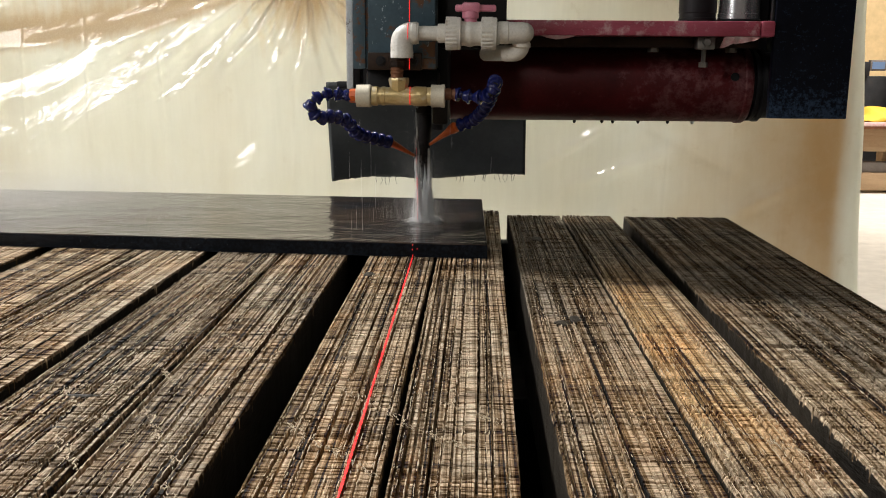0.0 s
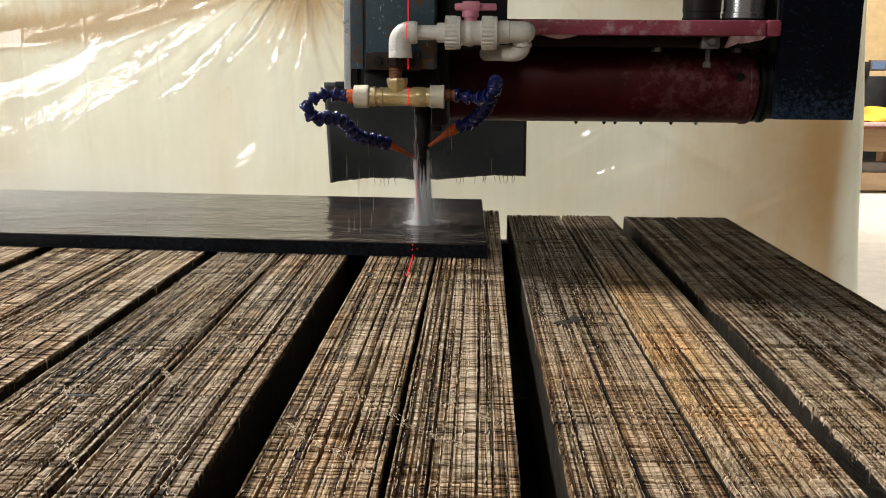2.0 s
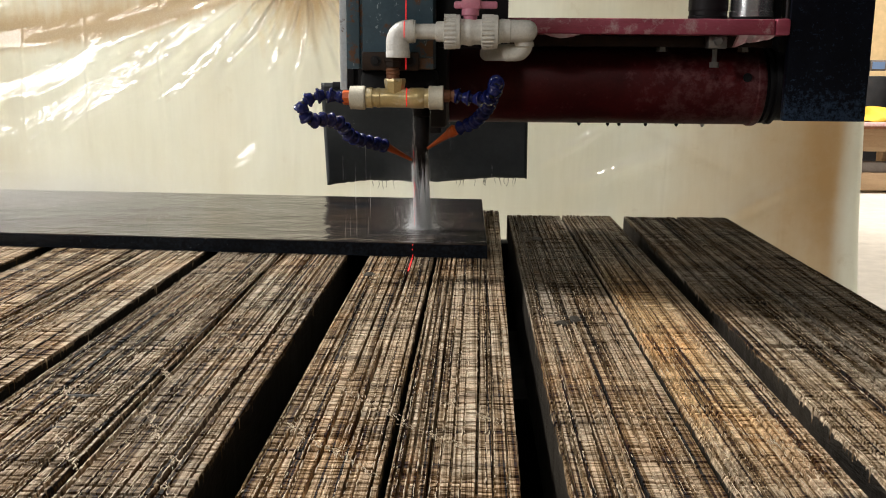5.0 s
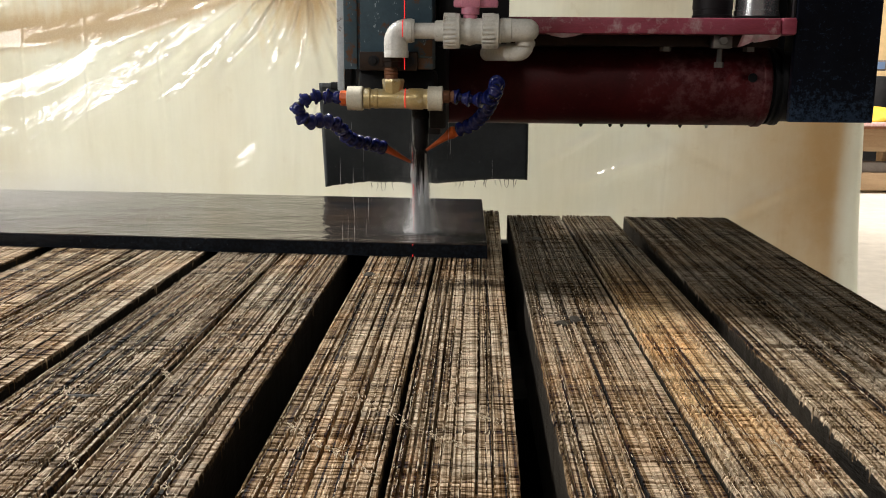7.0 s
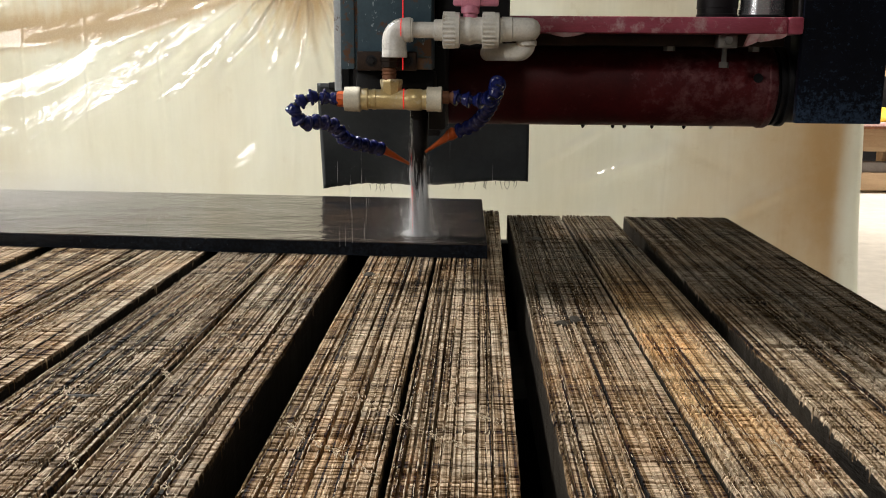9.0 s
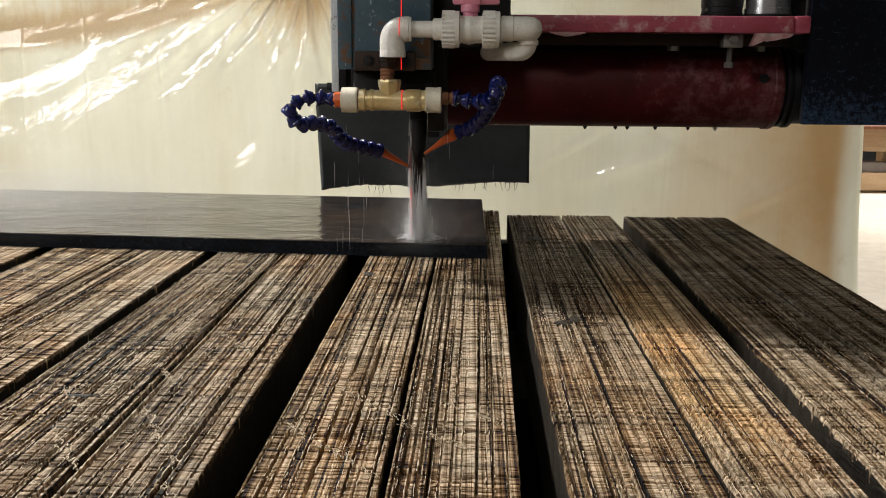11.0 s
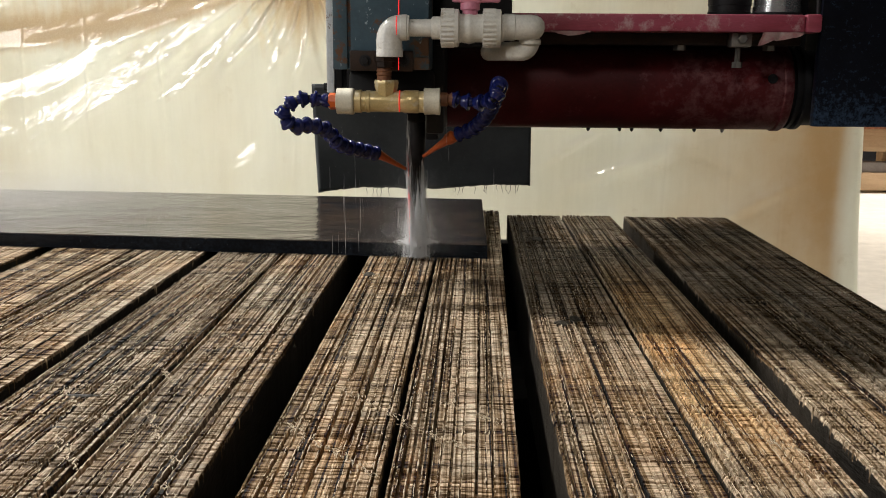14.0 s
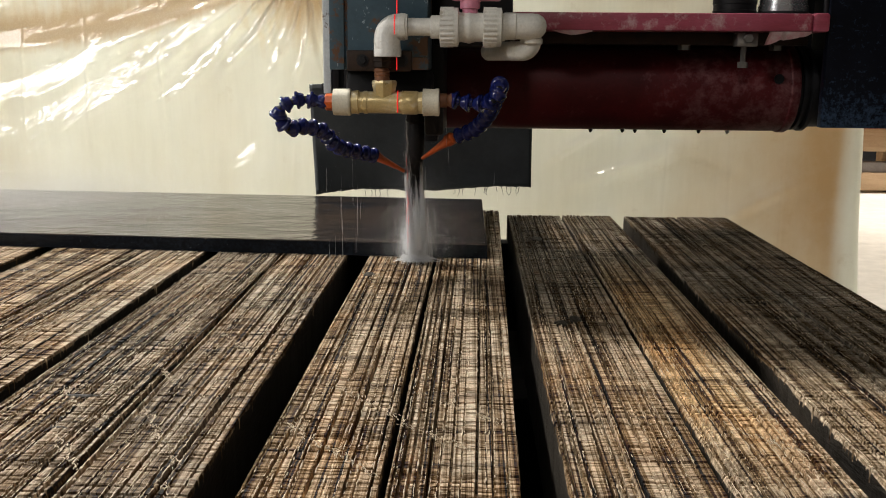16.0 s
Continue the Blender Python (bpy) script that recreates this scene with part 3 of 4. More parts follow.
    me.from_pydata((np.concatenate([top.reshape(-1, 3), low]) - base).tolist(), [], np.concatenate([quads, skirt]).tolist() + [list(range(n0 + m - 1, n0 - 1, -1))])
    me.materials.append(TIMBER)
    # the skirt takes the colour that holds the gaps' shade
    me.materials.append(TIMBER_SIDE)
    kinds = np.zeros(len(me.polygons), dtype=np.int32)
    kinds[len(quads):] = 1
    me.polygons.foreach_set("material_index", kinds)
    ob = new("timber", me)
    ob.parent = parent
    if fine > 2:
        return ob
    # pale fibres torn up along the edges of the cuts, short of the darkened stretch
    mids, wides = [], []
    fibre_end = y1 - (0.9 if x0 > 0.39 else 0.5 if x0 > 0.08 else 0.0)
    for c, w, d in gx:
        for side in (-1, 1):
            n = int(rng.uniform(20, 170) * min(1.0, d / 0.006) * (fibre_end - y0) / 2.0)
            y = rng.uniform(y0, fibre_end, n)
            ln = rng.choice([0.0045, 0.0055, 0.0065, 0.009, 0.02], n) * rng.uniform(0.8, 1.2, n)
            f = (y - y0) / (y1 - y0)
            k = (c + side * (w / 2 + 0.0003) - x0) / (x1 - x0)
            x = (x0 + (x0f - x0) * f) * (1 - k) + (x1 + (x1f - x1) * f) * k + rng.normal(0, 0.0003, n)
            t = np.array([-0.5, -0.2, 0.1, 0.5])
            mids.append(np.stack([x[:, None] + rng.normal(0, 0.0002, (n, 4)), y[:, None] + ln[:, None] * t, rng.uniform(-0.0004, 0.0011, (n, 4))], -1))
            wides.append(rng.uniform(0.0003, 0.0007, n)[:, None] * np.array([0.3, 1.0, 1.0, 0.3]))
    slivers("torn_fibre", np.concatenate(mids), np.concatenate(wides), None, "", FIBRE, ob, base)
    return ob


def table():
    t_ob = thing("work_table", (-0.6, 1.4, FLOOR), "heavy saw table of grey-brown timbers scored by criss-cross saw cuts", "table")
    # near and far x of each edge of a pair, and where the pair ends
    ends = (((0.406, 0.411), (0.556, 0.549), (0.704, 0.685), 2.475), ((0.097, 0.099), (0.252, 0.244), (0.381, 0.378), 2.487),
            ((-0.219, -0.209), (-0.084, -0.066), (0.047, 0.079), 2.56), ((-0.565, -0.524), (-0.386, -0.406), (-0.260, -0.258), 2.5),
            ((-0.885, -0.900), (-0.739, -0.717), (-0.582, -0.557), 2.5), ((-1.2, -1.2), (-1.06, -1.06), (-0.92, -0.935), 2.5),
            ((-1.53, -1.53), (-1.39, -1.39), (-1.24, -1.24), 2.5), ((-1.86, -1.86), (-1.72, -1.72), (-1.57, -1.57), 2.5))
    for i, (a, b, c, far) in enumerate(ends):
        fine = 1.0 if i < 4 else 1.4 if i == 4 else 6.0
        timber(t_ob, a, (b[0] - 0.0030, b[1] - 0.0030), 0.45, far - 0.006 * (i % 2), 11 + i, fine)
        timber(t_ob, (b[0] + 0.0030, b[1] + 0.0030), c, 0.45, far, 31 + i, fine)
    # old slanting cuts: rows of torn chips across the near timbers
    rng = np.random.RandomState(17)
    mids, wides = [], []
    for xa, ya, xb, yb in ((-0.205, 0.98, -0.085, 0.845), (-0.16, 1.10, -0.07, 0.99), (-0.075, 0.985, 0.02, 0.90), (-0.06, 1.075, 0.045, 0.985), (-0.30, 0.83, -0.27, 0.79), (-0.46, 0.96, -0.37, 0.82),
                           (-0.38, 1.02, -0.29, 0.86), (-0.42, 1.18, -0.33, 1.05), (-0.50, 1.08, -0.44, 1.0), (-0.36, 1.32, -0.30, 1.22), (0.30, 0.98, 0.36, 0.92)):
        n = int(math.hypot(xb - xa, yb - ya) * 420)
        f = rng.uniform(0, 1, n)[:, None]
        t = np.array([-0.5, 0.0, 0.5])[None, :]
        ln = rng.uniform(0.004, 0.010, n)[:, None]
        x = xa + (xb - xa) * f + rng.normal(0, 0.0030, (n, 1)) + ln * t * rng.uniform(-0.2, 0.8, (n, 1))
        y = ya + (yb - ya) * f + rng.normal(0, 0.004, (n, 1)) - ln * t * rng.uniform(0.4, 1.0, (n, 1))
        mids.append(np.stack([x, y, rng.uniform(0.0, 0.0015, (n, 3))], -1))
        wides.append(rng.uniform(0.0004, 0.0011, n)[:, None] * np.array([0.4, 1.0, 0.4]))
    slivers("wood_chip", np.concatenate(mids), np.concatenate(wides), t_ob, "pale torn chips along old cuts", FIBRE)
    for x, y, rx, ry in ((0.146, 1.412, 0.011, 0.014), (0.169, 1.436, 0.009, 0.020), (-0.193, 1.735, 0.011, 0.020), (0.155, 2.13, 0.012, 0.03), (-0.468, 1.053, 0.022, 0.004), (-0.452, 0.953, 0.010, 0.004)):
        bm = bmesh.new()
        n = 18
        ring = [bm.verts.new((x + rx * math.cos(2 * math.pi * i / n) * random.uniform(0.75, 1.2), y + ry * math.sin(2 * math.pi * i / n) * random.uniform(0.75, 1.2), 0.0004)) for i in range(n)]
        mid = [bm.verts.new((x + (v.co.x - x) * 0.6, y + (v.co.y - y) * 0.6, 0.0012 + random.uniform(0, 0.0005))) for v in ring]
        low = [bm.verts.new((v.co.x, v.co.y, -0.004)) for v in ring]
        for i in range(n):
            j = (i + 1) % n
            bm.faces.new((ring[i], ring[j], mid[j], mid[i]))
            bm.faces.new((low[i], low[j], ring[j], ring[i]))
        bm.faces.new(mid)
        part("knot", bm, TIMBER_SIDE, t_ob, "dark rough knot", smooth=False)
    for k in range(len(ends) - 1):
        part("spacer", box(ends[k + 1][2][1] - 0.004, ends[k][0][1] + 0.004, 2.38, 2.44, -0.20, -0.06, 0.003), BLACK, t_ob, "dark spacer block")
    for y in (0.75, 1.5, 2.3):
        part("cross_beam", box(-1.86, 0.69, y - 0.05, y + 0.05, -0.26, -0.14, 0.004), BLACK, t_ob, "black steel cross beam")
    # added black sheet for the darkness below; hides the pale floor
    part("water_tray", box(-1.88, 0.70, 0.42, 2.52, -0.30, -0.262, 0.004), BLACK, t_ob, "black sheet under the timbers that keeps the gaps dark")
    for x in (-1.75, 0.58):
        for y in (0.75, 2.3):
            part("leg", box(x - 0.05, x + 0.05, y - 0.045, y + 0.045, FLOOR, -0.30, 0.004), BLACK, t_ob, "black steel leg")


table()


# ---- the stone being cut ----
def stone_slab():
    t = thing("granite_slab", (-0.9, 2.25, 0.0), "wet black granite slab lying across the timbers", "stone slab")
    rng = np.random.RandomState(3)

    def outline(n=60):
        far = [(-1.95 + (0.032 + 1.95) * i / n, 2.68 + (2.557 - 2.68) * i / n) for i in range(n + 1)]
        near = [(0.036 + (-1.95 - 0.036) * i / n, 1.894 + (2.015 - 1.894) * i / n) for i in range(n + 1)]
        return [(x, y + rng.uniform(-0.0006, 0.0006)) for x, y in far + near]
    o = outline()
    bm = bmesh.new()
    low = [bm.verts.new((x, y, 0.0)) for x, y in o]
    mid = [bm.verts.new((x, y, 0.0285 + rng.uniform(-0.0005, 0.0003))) for x, y in o]
    c = Vector((-0.95, 2.28, 0))
    top = [bm.verts.new((x + (c.x - x) * 0.0012, y + (c.y - y) * 0.005, 0.030)) for x, y in o]
    n = len(o)
    for i in range(n):
        j = (i + 1) % n
        bm.faces.new((low[i], mid[i], mid[j], low[j])[::-1])
    bm.faces.new(low)
    bmesh.ops.recalc_face_normals(bm, faces=bm.faces)
    part("sawn_edge", bm, STONE_EDGE, t, "rough dark sawn stone edge", smooth=False)
    bm = bmesh.new()
    mid = [bm.verts.new((v[0], v[1], 0.0285)) for v in o]
    top = [bm.verts.new((x + (c.x - x) * 0.0012, y + (c.y - y) * 0.005, 0.030)) for x, y in o]
    for i in range(n):
        j = (i + 1) % n
        bm.faces.new((mid[i], top[i], top[j], mid[j]))
    bm.faces.new(top)
    bmesh.ops.recalc_face_normals(bm, faces=bm.faces)
    part("polished_face", bm, GRANITE, t, "polished black stone face under a film of water", smooth=False)


stone_slab()


# ---- the machine's head ----
HEAD = (-0.11, 2.18, 0.30)
LOCK = Vector(HEAD)


def bolt(parent, x, y, z, axis, r=0.007, long=0.012, mat=None):
    part("bolt", lathe((x, y, z), axis, [(0, r), (long * 0.8, r), (long, r * 0.8)], seg=6), mat or STEEL, parent, smooth=False)


def hose(parent, points, label):
    path = spline(points, 0.004)
    core = part("coolant_hose", sweep([p for p, d in path], 0.0062, 10), BLACK, parent, label)
    for i, (p, d) in enumerate(spline(points, 0.0222)):
        wob = Vector((random.uniform(-0.06, 0.06), random.uniform(-0.06, 0.06), random.uniform(-0.06, 0.06)))
        prof = [(-0.0100, 0.0078), (-0.0092, 0.0094), (-0.0045, 0.0116), (-0.0010, 0.0126), (0.0002, 0.0148), (0.0020, 0.0158), (0.0044, 0.0157), (0.0056, 0.0138), (0.0058, 0.0086), (0.0104, 0.0078)]
        part("hose_segment", lathe(p, d + wob, prof, 18), HOSE_BLUE, core)
    return core


def head():
    t = thing("saw_head", HEAD, "blue and red cutting head of a stone saw with water fittings", "machine head")
    # blue spindle block
    b = part("spindle_block", box(-0.243, -0.075, 1.95, 2.24, 0.386, 1.25, 0.004), BLUE, t, "chipped blue painted steel block")
    part("cover_strip", box(-0.2455, -0.2195, 1.943, 1.951, 0.386, 1.25, 0.0025), BLUE, b)
    part("cover_plate", box(-0.2145, -0.0765, 1.9445, 1.951, 0.408, 1.25, 0.003), BLUE, b, "blue cover plate with rust spots")
    part("back_plate", box(-0.2735, -0.2590, 2.05, 2.06, 0.342, 1.25, 0.002), PALE_BLUE, t, "scraped pale blue steel plate")
    part("back_plate", box(-0.275, -0.08, 2.245, 2.262, 0.34, 1.25, 0.002), BLACK, t)
    # added black strip that keeps this gap dark
    part("shim", box(-0.2588, -0.2445, 2.052, 2.12, 0.345, 1.25, 0.002), BLACK, t, "black filler strip in the gap behind the pale plate")
    # unseen block over the view, added to widen the head's cast shadow
    part("carriage", box(-0.20, 0.62, 2.45, 2.80, 0.72, 1.20, 0.01), NAVY, t, "unseen navy black block that deepens the head's shadow")
    br = part("clamp_bracket", box(-0.213, -0.103, 1.92, 1.9438, 0.384, 0.419, 0.003), DARK_RUST, t, "black steel clamp bracket with two bolts")
    for x in (-0.186, -0.119):
        bolt(br, x, 1.9205, 0.402, (0, -1, 0), 0.0075, 0.005, BLACK)
        part("washer", lathe((x, 1.9203, 0.402), (0, -1, 0), [(0, 0.0105), (0.0015, 0.0105)], 20), BLACK, br)
    part("spindle_housing", box(-0.225, -0.07, 1.99, 2.245, 0.31, 0.387, 0.012), BLACK, t, "black spindle housing")
    # added dark block that shuts off the bright curtain beside the motor
    part("motor_flange", box(-0.088, -0.052, 2.06, 2.42, 0.266, 0.60, 0.006), BLACK, t, "dark filler block between spindle and motor")
    part("spindle_column", box(-0.072, 0.072, 2.05, 2.28, 0.43, 0.62, 0.006), BLACK, t, "dark steel column")
    part("tool_holder", box(-0.092, -0.066, 2.155, 2.20, 0.247, 0.31, 0.003), BLACK, t, "black tool guard")
    part("tool_shank", lathe((-0.110, 2.18, 0.315), (0, 0, -1), [(0, 0.021), (0.03, 0.021), (0.034, 0.0165), (0.095, 0.0165), (0.10, 0.0145)], 28), BLACK, t, "dark steel tool shank")
    part("finger_bit", lathe((-0.110, 2.18, 0.218), (0, 0, -1), [(0, 0.0145), (0.03, 0.0140), (0.13, 0.0115), (0.185, 0.0095), (0.20, 0.0085)], 28), BLACK, t, "tapering dark finger bit")
    # water pipe, valve and elbows
    pv = part("water_pipe", sweep([(-0.118, 1.90, 0.457), (-0.055, 1.90, 0.457)], 0.0145, 24), PVC, t, "white plastic water pipe")
    part("elbow", sweep([(-0.1415, 1.90, 0.412), (-0.1425, 1.90, 0.437)] + arc((-0.1235, 1.90, 0.438), (-1, 0, 0), (0, 0, 1), 0.019, 0, 90) + [(-0.108, 1.90, 0.457)], [0.0225, 0.0220] + [0.0215] * 9 + [0.0208], 28), PVC, pv, "white plastic elbow")
    part("elbow_collar", lathe((-0.122, 1.90, 0.457), (1, 0, 0), [(0, 0.0205), (0.001, 0.022), (0.010, 0.022), (0.011, 0.0205)], 28), PVC, pv)
    part("elbow_collar", lathe((-0.1415, 1.90, 0.408), (0, 0, 1), [(0, 0.0222), (0.001, 0.0230), (0.012, 0.0230), (0.014, 0.0218)], 28), PVC, pv)
    va = part("valve_body", lathe((-0.070, 1.90, 0.457), (1, 0, 0), [(0, 0.0175), (0.002, 0.019), (0.015, 0.019), (0.016, 0.0255), (0.046, 0.0255), (0.050, 0.0235), (0.060, 0.0255), (0.064, 0.0265), (0.068, 0.0255), (0.075, 0.0235), (0.087, 0.0235), (0.122, 0.0225), (0.124, 0.0195), (0.140, 0.0195)], 32), PVC, t, "white plastic ball valve")
    for x in (-0.0545, 0.0165):
        part("union_nut", lathe((x, 1.90, 0.457), (1, 0, 0), [(0, 0.026), (0.001, 0.0305, 1), (0.022, 0.0305, 1), (0.023, 0.0315), (0.030, 0.0315), (0.0315, 0.028)], 96, ridges=24, ridge=0.0022), PVC, va, "ribbed white union nut")
    part("valve_neck", lathe((-0.005, 1.90, 0.478), (0, 0, 1), [(0, 0.013), (0.008, 0.013), (0.009, 0.0165), (0.020, 0.0165), (0.022, 0.015)], 24), PINK, va)
    bm = box(-0.036, 0.046, 1.893, 1.907, 0.499, 0.513, 0.004)
    box(-0.022, 0.014, 1.886, 1.914, 0.497, 0.517, 0.005, bm)
    part("valve_handle", bm, PINK, va, "pink plastic valve handle")
    part("pipe_end", lathe((0.050, 1.90, 0.459), (1, 0, 0), [(0, 0.0190), (0.002, 0.0222), (0.020, 0.0222), (0.021, 0.0210), (0.046, 0.0210), (0.058, 0.0195), (0.066, 0.0150), (0.0705, 0.0080), (0.0715, 0.001)], 32), PVC, pv, "white plastic elbow turning back")
    part("drop_elbow", sweep([(0.098, 1.912, 0.455), (0.098, 1.915, 0.436)] + arc((0.083, 1.918, 0.4345), (1, 0, 0), (0, 0, -1), 0.015, 0, 90) + [(0.075, 1.922, 0.4195), (0.066, 1.928, 0.4195)], 0.0165, 28), PVC, pv, "white plastic elbow dropping down")
    part("drop_collar", lathe((0.098, 1.914, 0.440), (0, 0, -1), [(0, 0.0165), (0.001, 0.0185), (0.008, 0.0185), (0.0095, 0.017)], 28), PVC, pv)
    part("lower_pipe", sweep([(0.078, 1.924, 0.4195), (0.052, 1.955, 0.4195), (0.030, 2.045, 0.4195)], 0.0158, 24), PVC, pv)
    # brass tee below
    nip = part("rusty_nipple", lathe((-0.1535, 1.925, 0.414), (0, 0, -1), [(0.018, 0.0125), (0.022, 0.0142), (0.025, 0.0125), (0.029, 0.0142), (0.032, 0.0125), (0.036, 0.0142), (0.038, 0.0125), (0.05, 0.0135)], 20), RUSTY, t, "rusty copper nipple")
    part("dark_coupling", lathe((-0.1515, 1.924, 0.4135), (0, 0, -1), [(0, 0.0195), (0.001, 0.0205), (0.012, 0.0205), (0.013, 0.0185), (0.022, 0.0180), (0.024, 0.0150)], 8), DARK_RUST, nip, "black rusty coupling", smooth=False)
    tee = part("brass_tee", lathe((-0.206, 1.93, 0.3315), (1, 0, 0), [(0, 0.0195), (0.012, 0.0205), (0.013, 0.0180), (0.020, 0.0180), (0.021, 0.0195), (0.027, 0.0195), (0.028, 0.0185), (0.085, 0.0185), (0.087, 0.0200), (0.112, 0.0200), (0.114, 0.0185), (0.124, 0.0190)], 28), BRASS, t, "tarnished brass tee")
    part("tee_branch", lathe((-0.150, 1.93, 0.335), (0, 0, 1), [(0, 0.016), (0.012, 0.018), (0.024, 0.0205), (0.030, 0.0215), (0.034, 0.020)], 8), BRASS, tee)
    part("end_coupling", lathe((-0.238, 1.93, 0.3315), (1, 0, 0), [(0, 0.018), (0.001, 0.0225), (0.026, 0.0232), (0.028, 0.0235), (0.031, 0.022)], 32), LIMED, tee, "lime-crusted white coupling")
    part("end_coupling", lathe((-0.084, 1.93, 0.3325), (1, 0, 0), [(0, 0.021), (0.001, 0.0232), (0.020, 0.0225), (0.022, 0.0236), (0.028, 0.0236), (0.029, 0.019)], 32), LIMED, tee, "lime-crusted white coupling")
    part("hose_adapter", lathe((-0.252, 1.93, 0.3315), (1, 0, 0), [(0, 0.012), (0.002, 0.0145), (0.013, 0.0145), (0.015, 0.012)], 8), ORANGE, tee, "orange plastic adapter", smooth=False)
    part("hose_adapter", lathe((-0.056, 1.93, 0.336), (1, 0, 0), [(0, 0.012), (0.013, 0.012), (0.014, 0.0085), (0.020, 0.0125), (0.026, 0.012)], 16), RUSTY, tee, "brown adapter")
    # jointed coolant hoses and their nozzles
    h = hose(t, [(-0.256, 1.93, 0.3325), (-0.2582, 1.93, 0.3304), (-0.2865, 1.925, 0.336), (-0.3124, 1.92, 0.3302), (-0.3285, 1.918, 0.3176), (-0.3312, 1.925, 0.3024), (-0.3165, 1.94, 0.2856), (-0.2928, 1.97, 0.2865), (-0.2683, 2.0, 0.2767), (-0.2542, 2.03, 0.252), (-0.2368, 2.06, 0.2389), (-0.2099, 2.09, 0.2306), (-0.1847, 2.12, 0.2208)], "jointed blue hose with an orange nozzle")
    d = Vector((0.062, 0.03, -0.037))
    part("nozzle", lathe((-0.194, 2.118, 0.226), d, [(-0.004, 0.0085), (0.0, 0.0115), (0.012, 0.0110), (0.018, 0.0085), (0.045, 0.0055), (0.070, 0.0036), (0.079, 0.0032)], 18), ORANGE, h, "orange plastic nozzle")
    h = hose(t, [(-0.030, 1.93, 0.337), (-0.010, 1.925, 0.333), (0.012, 1.92, 0.331), (0.030, 1.905, 0.334), (0.041, 1.895, 0.345), (0.046, 1.905, 0.358), (0.047, 1.935, 0.362),
                 (0.044, 1.97, 0.345), (0.038, 2.00, 0.325), (0.030, 2.03, 0.308), (0.018, 2.06, 0.290), (0.002, 2.09, 0.274), (-0.020, 2.11, 0.264), (-0.038, 2.12, 0.257)], "jointed blue hose with an orange nozzle")
    d = Vector((-0.060, 0.03, -0.043))
    part("nozzle", lathe((-0.036, 2.115, 0.258), d, [(-0.004, 0.0085), (0.0, 0.0125), (0.012, 0.0120), (0.018, 0.0090), (0.045, 0.0055), (0.070, 0.0036), (0.080, 0.0032)], 18), ORANGE, h, "orange plastic nozzle")
    # red motor under its mounting plate
    pl = part("mounting_plate", box(0.06, 0.640, 2.14, 2.42, 0.462, 0.4955, 0.004), PLATE_RED, t, "faded red mounting plate with chipped paint")
    part("plate_end", box(0.6415, 0.672, 2.138, 2.42, 0.4615, 0.4965, 0.005), PLATE_RED, pl)
    mo = part("motor", lathe((-0.06, 2.345, 0.352), (1, 0, 0), [(0, 0.085), (0.004, 0.090), (0.708, 0.090), (0.711, 0.093), (0.723, 0.093), (0.728, 0.090), (0.730, 0.084)], 64), RED, t, "dark red painted motor tube")
    part("motor_ring", lathe((0.6695, 2.345, 0.352), (1, 0, 0), [(0, 0.080), (0.006, 0.080), (0.007, 0.087), (0.014, 0.087), (0.016, 0.080), (0.022, 0.080), (0.024, 0.089), (0.032, 0.089), (0.034, 0.080), (0.076, 0.080)], 64), BLACK, mo, "black motor end ring")
    part("motor_bracket", box(0.06, 0.655, 2.20, 2.40, 0.438, 0.4615, 0.003), DARK_RUST, t, "rusty brown bracket under the plate")
    part("bolt_block", box(0.508, 0.548, 2.165, 2.20, 0.434, 0.4615, 0.003), STEEL, pl, "rusty bolt block")
    bolt(pl, 0.528, 2.166, 0.450, (0, -1, 0), 0.0105, 0.010)
    part("stud", lathe((0.535, 2.215, 0.44), (0, 0, -1), [(0, 0.006), (0.034, 0.006), (0.0345, 0.0105), (0.046, 0.0105)], 6), STEEL, pl, "hanging bolt", smooth=False)
    for x in (0.42, 0.60):
        part("nut", lathe((x, 2.225, 0.438), (0, 0, -1), [(0, 0.013), (0.010, 0.013)], 6), STEEL, pl, smooth=False)
    part("grub_screw", lathe((0.622, 2.258, 0.372), (0, -1, 0.2), [(-0.004, 0.010), (0.004, 0.010), (0.004, 0.005)], 16), BLACK, mo)
    # peeled flake of paint that hangs under the plate
    bm = bmesh.new()
    rng = np.random.RandomState(8)
    n = 14
    row0 = [bm.verts.new((0.56 + 0.08 * i / n, 2.137 + 0.004 * math.sin(i), 0.462)) for i in range(n + 1)]
    row1 = [bm.verts.new((0.548 + 0.085 * i / n, 2.128 + 0.004 * math.sin(i * 1.3), 0.4615 - 0.020 * (1 - i / n) ** 0.7 - rng.uniform(0, 0.006))) for i in range(n + 1)]
    for i in range(n):
        bm.faces.new((row0[i], row0[i + 1], row1[i + 1], row1[i]))
    bmesh.ops.solidify(bm, geom=bm.faces[:], thickness=0.0012)
    part("paint_flake", bm, PEELED, pl, "peeling pale paint flake")
    bm = bmesh.new()
    row0 = [bm.verts.new((0.15 + 0.08 * i / n, 2.139, 0.4625)) for i in range(n + 1)]
    row1 = [bm.verts.new((0.155 + 0.07 * i / n, 2.132, 0.4605 - 0.007 * math.sin(math.pi * i / n) - rng.uniform(0, 0.001))) for i in range(n + 1)]
    for i in range(n):
        bm.faces.new((row0[i], row0[i + 1], row1[i + 1], row1[i]))
    bmesh.ops.solidify(bm, geom=bm.faces[:], thickness=0.001)
    part("paint_flake", bm, PEELED, pl, "peeling pale paint flake")
